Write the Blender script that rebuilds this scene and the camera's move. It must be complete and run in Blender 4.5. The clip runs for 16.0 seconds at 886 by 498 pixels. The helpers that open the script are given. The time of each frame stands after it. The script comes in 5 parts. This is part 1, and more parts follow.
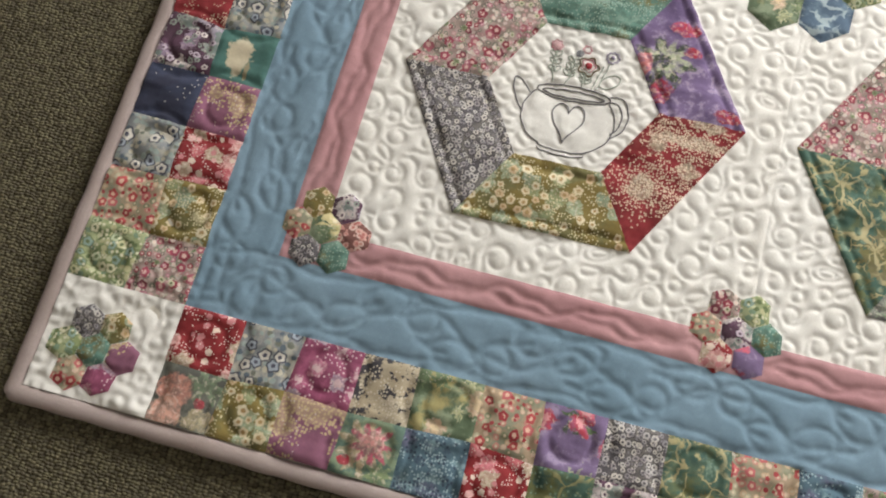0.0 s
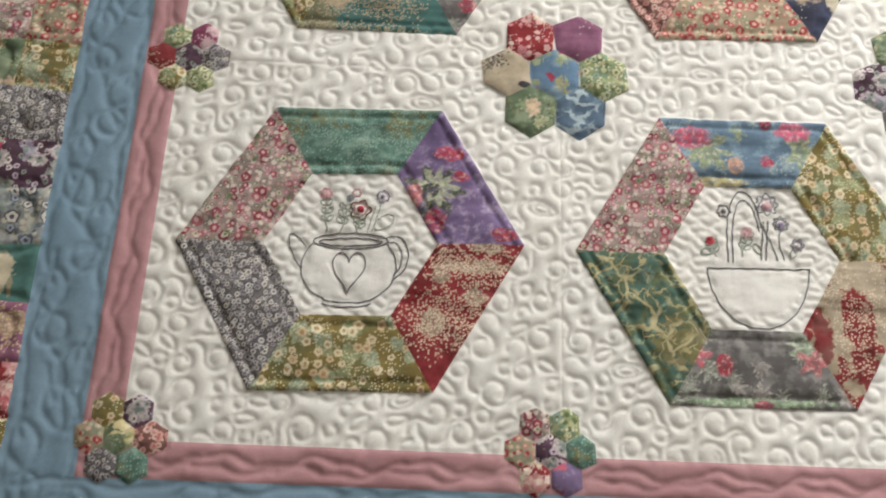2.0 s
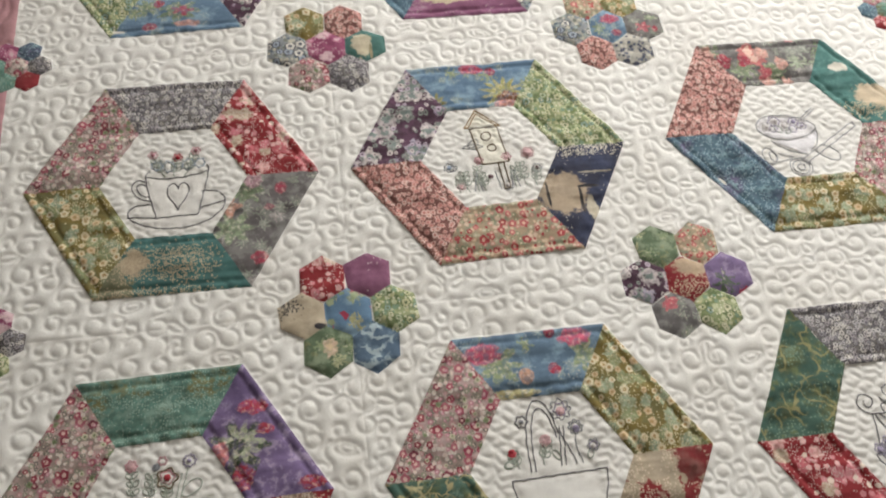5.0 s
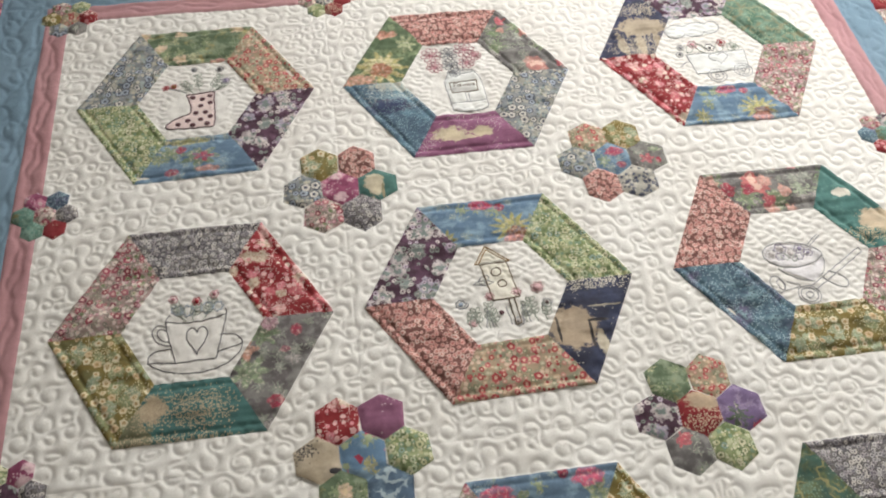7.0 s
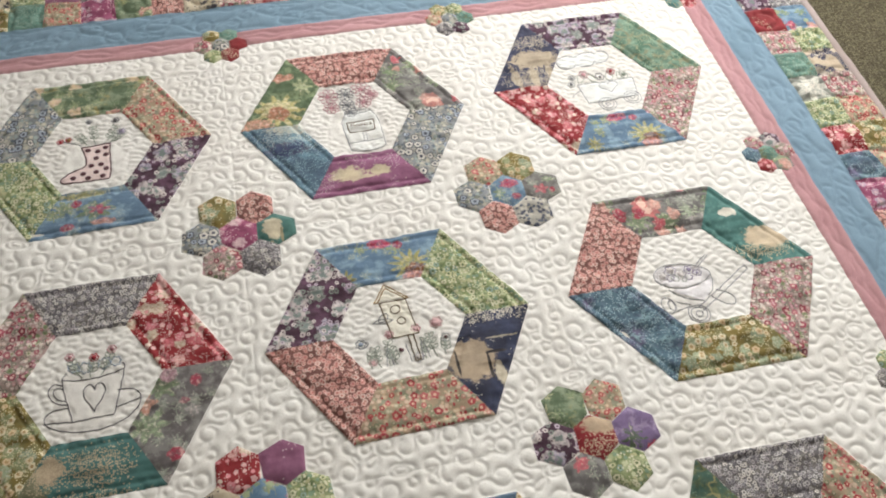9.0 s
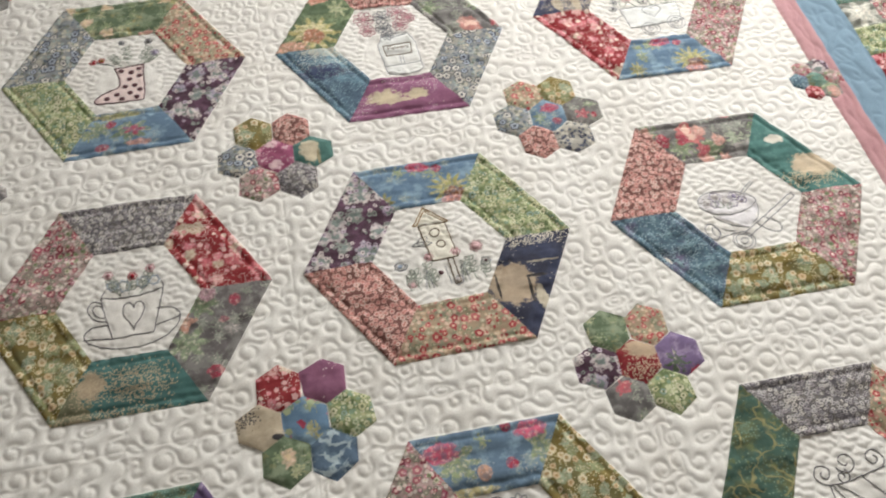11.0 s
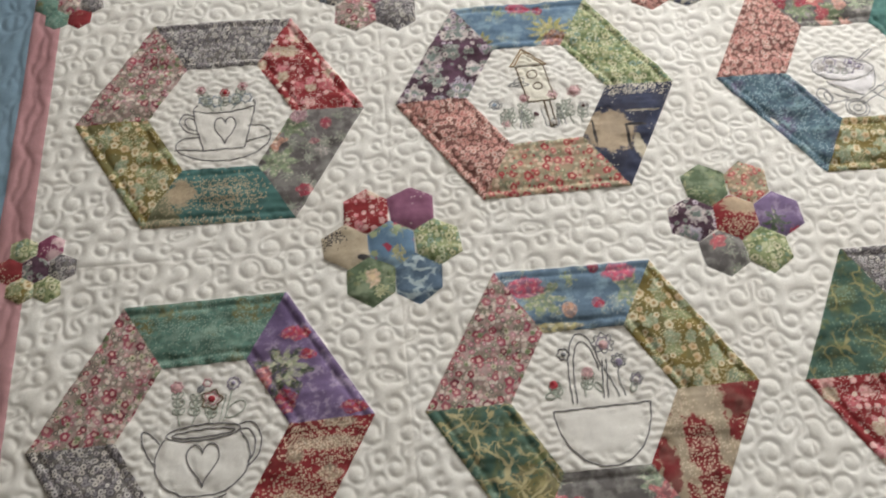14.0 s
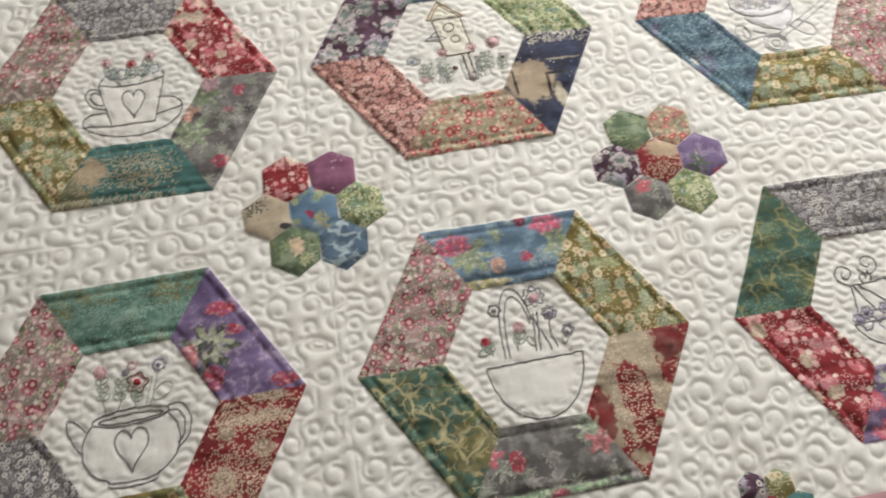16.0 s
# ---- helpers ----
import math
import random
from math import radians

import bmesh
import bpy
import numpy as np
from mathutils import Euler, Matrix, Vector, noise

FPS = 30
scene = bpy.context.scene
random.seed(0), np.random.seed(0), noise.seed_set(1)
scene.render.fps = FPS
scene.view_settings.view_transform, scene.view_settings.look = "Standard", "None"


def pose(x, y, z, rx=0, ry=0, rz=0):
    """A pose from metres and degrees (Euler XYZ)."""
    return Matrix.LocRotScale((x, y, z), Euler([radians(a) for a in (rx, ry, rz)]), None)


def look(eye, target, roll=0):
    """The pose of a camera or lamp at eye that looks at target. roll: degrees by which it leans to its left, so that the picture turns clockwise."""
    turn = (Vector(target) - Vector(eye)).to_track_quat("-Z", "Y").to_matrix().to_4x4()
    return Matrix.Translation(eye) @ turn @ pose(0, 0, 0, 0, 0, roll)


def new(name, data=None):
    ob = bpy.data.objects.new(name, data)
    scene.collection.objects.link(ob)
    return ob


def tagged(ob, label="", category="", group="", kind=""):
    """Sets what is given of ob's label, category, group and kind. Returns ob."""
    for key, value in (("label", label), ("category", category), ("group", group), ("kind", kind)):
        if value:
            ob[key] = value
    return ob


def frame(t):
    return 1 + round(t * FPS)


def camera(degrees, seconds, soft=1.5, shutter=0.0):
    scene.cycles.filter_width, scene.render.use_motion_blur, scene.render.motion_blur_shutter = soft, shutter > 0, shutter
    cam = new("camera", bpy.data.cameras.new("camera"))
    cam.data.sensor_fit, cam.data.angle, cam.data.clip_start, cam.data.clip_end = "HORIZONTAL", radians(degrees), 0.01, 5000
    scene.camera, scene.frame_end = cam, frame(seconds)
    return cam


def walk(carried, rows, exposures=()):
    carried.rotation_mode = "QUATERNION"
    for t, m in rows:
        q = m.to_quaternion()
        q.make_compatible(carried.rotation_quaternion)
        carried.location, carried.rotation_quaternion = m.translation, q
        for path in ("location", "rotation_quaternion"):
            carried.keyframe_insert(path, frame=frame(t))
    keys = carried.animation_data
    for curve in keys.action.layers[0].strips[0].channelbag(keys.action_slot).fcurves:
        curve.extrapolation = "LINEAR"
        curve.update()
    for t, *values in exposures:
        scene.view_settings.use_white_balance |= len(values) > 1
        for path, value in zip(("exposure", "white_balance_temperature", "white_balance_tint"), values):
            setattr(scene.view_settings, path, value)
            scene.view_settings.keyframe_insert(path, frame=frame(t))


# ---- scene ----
cam = camera(54.14, 16.0, soft=2.0, shutter=0.35)
PATH = [
    (0.0, -0.0354, -0.3373, 0.6802, 15.69, 0.02, 14.75),
    (0.5, -0.0314, -0.3239, 0.6833, 16.19, -0.49, 12.5),
    (1.0, 0.0039, -0.282, 0.6941, 16.74, -1.05, 6.38),
    (1.5, 0.0338, -0.2543, 0.692, 17.48, -0.52, 2.82),
    (2.0, 0.0553, -0.2294, 0.7002, 18.48, -1.61, 1.76),
    (2.5, 0.0743, -0.2234, 0.7032, 19.18, -1.78, -0.32),
    (3.0, 0.1, -0.219, 0.7037, 19.43, -2.15, -3.4),
    (3.5, 0.1188, -0.2031, 0.7215, 20.91, -2.41, -5.86),
    (4.0, 0.1447, -0.1996, 0.7335, 23.2, -3.38, -7.69),
    (4.5, 0.1462, -0.1889, 0.7511, 27.06, -4.38, -8.48),
    (5.0, 0.1471, -0.176, 0.7667, 29.0, -4.34, -8.26),
    (5.2, 0.1337, -0.1695, 0.7759, 29.58, -4.62, -8.07),
    (7.3, 0.1716, -0.1356, 0.8178, 35.0, -2.14, -8.93),
    (7.5, 0.1793, -0.1325, 0.8229, 35.07, -2.13, -9.36),
    (8.0, 0.1997, -0.136, 0.8305, 35.64, -2.39, -10.77),
    (8.5, 0.2145, -0.1441, 0.8327, 36.13, -3.09, -12.23),
    (8.7, 0.2205, -0.1442, 0.8407, 36.31, -3.3, -12.87),
    (10.8, 0.2035, -0.1546, 0.8086, 33.7, -2.94, -12.99),
    (11.0, 0.1929, -0.1581, 0.8046, 33.17, -2.64, -11.92),
    (11.5, 0.1881, -0.1585, 0.799, 32.05, -2.46, -11.13),
    (12.0, 0.1946, -0.1707, 0.7951, 31.86, -2.53, -11.06),
    (12.5, 0.1763, -0.1816, 0.785, 31.25, -3.13, -9.88),
    (13.0, 0.1691, -0.1867, 0.7743, 30.44, -2.95, -9.08),
    (13.5, 0.1639, -0.1973, 0.7675, 29.99, -2.72, -8.67),
    (14.0, 0.1459, -0.2186, 0.7404, 27.87, -2.0, -6.18),
    (14.5, 0.1356, -0.2091, 0.7346, 26.41, -1.55, -5.98),
    (15.0, 0.1417, -0.2192, 0.7236, 25.4, -1.54, -5.81),
    (15.5, 0.152, -0.2267, 0.7174, 25.13, -2.17, -6.82),
    (16.0, 0.1753, -0.2134, 0.7319, 25.22, -2.94, -10.93),
]
EXPOSURES = ((0.0, 0.55), (1.0, 0.57), (1.5, 0.48), (2.0, 0.26), (3.0, 0.22), (3.5, 0.17), (5.0, -0.12), (7.5, -0.14), (8.5, -0.12), (11.0, -0.15), (12.5, -0.18), (14.0, -0.13), (14.5, 0.0), (16.0, 0.02))
walk(cam, [(t, pose(*r)) for t, *r in PATH], EXPOSURES)

# ---- light: one daylit window in the north wall of a plain room ----
world = bpy.data.worlds.new("sky")
scene.world = world
world.use_nodes = True
sky = world.node_tree.nodes.new("ShaderNodeTexSky")
sky.sky_type, sky.sun_disc = "NISHITA", False
sky.sun_elevation, sky.sun_rotation = radians(40), radians(200)
world.node_tree.links.new(sky.outputs[0], world.node_tree.nodes["Background"].inputs[0])
world.node_tree.nodes["Background"].inputs[1].default_value = 0.1
FLOOR_Z = -0.012
ROOM = (-1.7, 3.0, -2.6, 1.55, 2.4)
WINDOW = (0.35, 2.15, 0.43, 1.73)
lamp = bpy.data.lights.new("window_daylight", "AREA")
lamp.shape, lamp.size, lamp.size_y, lamp.energy, lamp.color = "RECTANGLE", 1.7, 1.2, 52.5, (1.0, 0.988, 0.968)
new("window_daylight", lamp).matrix_world = look((1.25, 1.52, 1.08), (1.0, 0.0, 0.5))


# ---- materials ----
def rgb(code):
    out = []
    for i in (0, 2, 4):
        c = int(code[i:i + 2], 16) / 255
        out.append(c / 12.92 if c <= 0.04045 else ((c + 0.055) / 1.055) ** 2.4)
    return (*out, 1.0)


class Net:
    """A small helper to wire shader nodes."""

    def __init__(self, name):
        self.mat = bpy.data.materials.new(name)
        self.mat.use_nodes = True
        self.nt = self.mat.node_tree
        self.bsdf = self.nt.nodes["Principled BSDF"]

    def put(self, socket, value):
        if isinstance(value, bpy.types.NodeSocket):
            self.nt.links.new(value, socket)
        elif value is not None:
            socket.default_value = value

    def node(self, kind, props=None, **ins):
        n = self.nt.nodes.new(kind)
        for k, v in (props or {}).items():
            setattr(n, k, v)
        for k, v in ins.items():
            self.put(n.inputs[k.replace("_", " ")], v)
        return n

    def math(self, op, a, b=None, c=None, clamp=False):
        n = self.nt.nodes.new("ShaderNodeMath")
        n.operation, n.use_clamp = op, clamp
        for s, v in zip(n.inputs, (a, b, c)):
            self.put(s, v)
        return n.outputs[0]

    def vec(self, op, a, b=None):
        n = self.nt.nodes.new("ShaderNodeVectorMath")
        n.operation = op
        for s, v in zip(n.inputs, (a, b)):
            self.put(s, v)
        return n.outputs[0]

    def mix(self, fac, a, b, blend="MIX"):
        n = self.nt.nodes.new("ShaderNodeMix")
        n.data_type, n.blend_type = "RGBA", blend
        self.put(n.inputs[0], fac), self.put(n.inputs[6], a), self.put(n.inputs[7], b)
        return n.outputs[2]

    def noise(self, vector, scale, detail=3.0, rough=0.55):
        return self.node("ShaderNodeTexNoise", Vector=vector, Scale=scale, Detail=detail, Roughness=rough).outputs[0]

    def step(self, value, lo, hi):
        n = self.node("ShaderNodeMapRange", {"interpolation_type": "SMOOTHSTEP"})
        for s, v in zip(n.inputs, (value, lo, hi, 0.0, 1.0)):
            self.put(s, v)
        return n.outputs[0]

    def ramp(self, value, colours):
        n = self.nt.nodes.new("ShaderNodeValToRGB")
        n.color_ramp.interpolation = "CONSTANT"
        els = n.color_ramp.elements
        while len(els) < len(colours):
            els.new(0.5)
        for i, c in enumerate(colours):
            els[i].position, els[i].color = i / len(colours), rgb(c)
        self.put(n.inputs[0], value)
        return n.outputs[0]

    def cloth(self, colour, coords, rough=0.92, weave=0.12, slub=0.06):
        """Woven cotton: thread bump, slight slubs and softly uneven dye."""
        soft = self.noise(coords, 28.0, 3.0)
        grain = self.noise(coords, 330.0, 2.0, 0.7)
        tone = self.math("MULTIPLY_ADD", soft, slub * 2, 1.0 - slub)
        tone = self.math("MULTIPLY", tone, self.math("MULTIPLY_ADD", grain, slub * 2.4, 1.0 - slub * 1.2))
        comb = self.node("ShaderNodeCombineColor")
        for s in comb.inputs:
            self.put(s, tone)
        out = self.mix(1.0, colour, comb.outputs[0], "MULTIPLY")
        self.put(self.bsdf.inputs["Base Color"], out)
        self.bsdf.inputs["Roughness"].default_value = rough
        self.bsdf.inputs["Specular IOR Level"].default_value = 0.12
        self.bsdf.inputs["Sheen Weight"].default_value = 0.08
        warp = self.node("ShaderNodeTexWave", {"wave_type": "BANDS", "bands_direction": "X"}, Vector=coords, Scale=420.0, Distortion=1.5, Detail=1.0)
        weft = self.node("ShaderNodeTexWave", {"wave_type": "BANDS", "bands_direction": "Y"}, Vector=coords, Scale=420.0, Distortion=1.5, Detail=1.0)
        thread = self.math("ADD", warp.outputs[1], weft.outputs[1])
        crease = self.noise(coords, 160.0, 4.0, 0.65)
        high = self.math("MULTIPLY_ADD", thread, 0.15, crease)
        bump = self.node("ShaderNodeBump", Strength=weave, Distance=0.0012, Height=high)
        self.put(self.bsdf.inputs["Normal"], bump.outputs[0])
        return self.mat


def piece_coords(net, swirl=0.0):
    """Each cut piece takes its own part of the cloth."""
    tc = net.node("ShaderNodeTexCoord").outputs["Object"]
    rnd = net.node("ShaderNodeObjectInfo").outputs["Random"]
    spot = net.node("ShaderNodeCombineXYZ", X=net.math("MULTIPLY", rnd, 7.0), Y=net.math("MULTIPLY", rnd, 23.0)).outputs[0]
    flat = net.vec("MULTIPLY", tc, (1.0, 1.0, 0.0))
    out = net.vec("ADD", flat, spot)
    if swirl:
        n = net.node("ShaderNodeTexNoise", Vector=out, Scale=60.0, Detail=1.0).outputs[1]
        out = net.vec("ADD", out, net.vec("MULTIPLY", net.vec("SUBTRACT", n, (0.5, 0.5, 0.5)), (swirl, swirl, 0.0)))
    return out


def print_cloth(name, ground, layers, swirl=0.004):
    """A printed cotton: a ground colour and layers of printed motifs."""
    net = Net(name)
    at = piece_coords(net, swirl)
    col = rgb(ground)
    for kind, *p in layers:
        if kind == "mottle":
            tint, scale, lo, hi = p
            col = net.mix(net.step(net.noise(at, scale, 5.0, 0.62), lo, hi), col, rgb(tint))
        elif kind == "spray":
            tint, scale, size, patch, lo, hi = p
            v = net.node("ShaderNodeTexVoronoi", {"voronoi_dimensions": "2D"}, Vector=at, Scale=scale, Randomness=0.8)
            dot = net.step(v.outputs[0], size * 1.25, size * 0.8)
            dens = net.step(net.noise(at, patch, 2.0), lo, hi)
            pick = net.math("LESS_THAN", net.node("ShaderNodeSeparateColor", Color=v.outputs[1]).outputs[0], dens)
            solid = net.step(dens, 0.85, 1.0)
            col = net.mix(net.math("MAXIMUM", net.math("MULTIPLY", dot, pick), net.math("MULTIPLY", solid, 0.5)), col, rgb(tint))
        elif kind in ("blot", "dots", "wash"):
            tint, cx, cy, rx, ry, *more = p
            here = net.node("ShaderNodeTexCoord").outputs["Object"]
            rel = net.node("ShaderNodeSeparateXYZ", Vector=net.vec("DIVIDE", net.vec("SUBTRACT", here, (cx, cy, 0.0)), (rx, ry, 1.0)))
            r = net.math("SQRT", net.math("ADD", net.math("POWER", rel.outputs[0], 2.0), net.math("POWER", rel.outputs[1], 2.0)))
            rag = more[0] if more else 0.4
            r = net.math("ADD", r, net.math("MULTIPLY_ADD", net.noise(at, 110.0, 4.0, 0.7), 2.6 * rag, -1.3 * rag))
            if kind == "dots":
                v = net.node("ShaderNodeTexVoronoi", {"voronoi_dimensions": "2D"}, Vector=at, Scale=480.0, Randomness=0.8)
                pick = net.math("LESS_THAN", net.node("ShaderNodeSeparateColor", Color=v.outputs[1]).outputs[0], net.math("MULTIPLY", net.step(r, 1.5, 0.35), 0.82))
                col = net.mix(net.math("MULTIPLY", net.step(v.outputs[0], 0.5, 0.32), pick), col, rgb(tint))
                continue
            if len(more) > 1:
                ray = net.math("COSINE", net.math("MULTIPLY", net.math("ARCTAN2", rel.outputs[1], rel.outputs[0]), float(more[1])))
                r = net.math("DIVIDE", r, net.math("MULTIPLY_ADD", ray, 0.24, 0.76))
            inner = net.mix(net.step(net.noise(at, 170.0, 4.0, 0.65), 0.44, 0.56), rgb(tint), net.mix(0.55, rgb(tint), rgb(ground)))
            inner = net.mix(net.step(net.noise(at, 240.0, 3.0, 0.65), 0.53, 0.6), inner, net.mix(0.4, rgb(tint), rgb("f0dfd0")))
            inner = net.mix(net.step(net.noise(at, 130.0, 3.0, 0.65), 0.57, 0.63), inner, net.mix(0.3, rgb(tint), rgb("3a2a2a")))
            if kind == "wash":
                inner = net.mix(net.step(net.noise(at, 45.0, 4.0), 0.4, 0.65), rgb(tint), net.mix(0.3, rgb(tint), rgb("8a7f72")))
            col = net.mix(net.step(r, 1.12, 0.9), col, inner)
        elif kind == "branch":
            tint, scale, wide = p
            bent = net.vec("ADD", at, net.vec("MULTIPLY", net.node("ShaderNodeTexNoise", Vector=at, Scale=scale * 1.5, Detail=2.0).outputs[1], (0.02, 0.02, 0.0)))
            v = net.node("ShaderNodeTexVoronoi", {"voronoi_dimensions": "2D", "feature": "DISTANCE_TO_EDGE"}, Vector=bent, Scale=scale)
            fade = net.step(net.noise(at, scale * 0.8, 1.0), 0.42, 0.55)
            col = net.mix(net.math("MULTIPLY", net.step(v.outputs[0], wide, wide * 0.4), fade), col, rgb(tint))
        elif kind == "bloom":
            tints, scale, size, petals, cover, heart, rim = p
            spot = at
            if scale < 75:
                drift = net.node("ShaderNodeTexNoise", Vector=at, Scale=scale * 2.6, Detail=3.0, Roughness=0.6).outputs[1]
                spot = net.vec("ADD", at, net.vec("MULTIPLY", net.vec("SUBTRACT", drift, (0.5, 0.5, 0.5)), (0.8 / scale, 0.8 / scale, 0.0)))
            v = net.node("ShaderNodeTexVoronoi", {"voronoi_dimensions": "2D"}, Vector=spot, Scale=scale, Randomness=0.85)
            rel = net.node("ShaderNodeSeparateXYZ", Vector=net.vec("SUBTRACT", spot, v.outputs["Position"]))
            ang = net.math("ARCTAN2", rel.outputs[1], rel.outputs[0])
            rn = net.node("ShaderNodeSeparateColor", Color=v.outputs["Color"])
            wave = net.math("COSINE", net.math("MULTIPLY_ADD", ang, float(petals), net.math("MULTIPLY", rn.outputs[2], 6.28)))
            big = net.math("MULTIPLY_ADD", rn.outputs[2], 0.5 * size, 0.75 * size)
            edge = net.math("MULTIPLY", big, net.math("MULTIPLY_ADD", wave, *((0.06, 0.94) if scale >= 140 else (0.34, 0.7) if petals > 6 else (0.09, 0.91))))
            r = net.math("DIVIDE", v.outputs["Distance"], edge)
            if scale < 75:
                r = net.math("ADD", r, net.math("MULTIPLY_ADD", net.noise(at, scale * 5, 3.0, 0.6), 1.1, -0.55))
            keep = net.math("LESS_THAN", rn.outputs[0], cover)
            hue = net.ramp(rn.outputs[1], tints)
            if scale < 75:
                shade = net.step(net.noise(at, scale * 4, 3.0, 0.6), 0.42, 0.6)
                hue = net.mix(shade, hue, net.mix(0.4, hue, rgb(ground)))
                hue = net.mix(net.step(net.noise(at, scale * 7, 2.0), 0.56, 0.64), hue, net.mix(0.45, hue, rgb("efe3d2")))
            if rim:
                col = net.mix(net.math("MULTIPLY", net.step(r, 1.45, 1.2), keep), col, rgb(rim))
            col = net.mix(net.math("MULTIPLY", net.step(r, 1.1, 0.9), keep), col, hue)
            if heart:
                col = net.mix(net.math("MULTIPLY", net.step(r, 0.5, 0.36), keep), col, rgb(heart))
    faded = net.mix(0.09, col, rgb("a0988b"))
    return net.cloth(faded, at, slub=0.14)


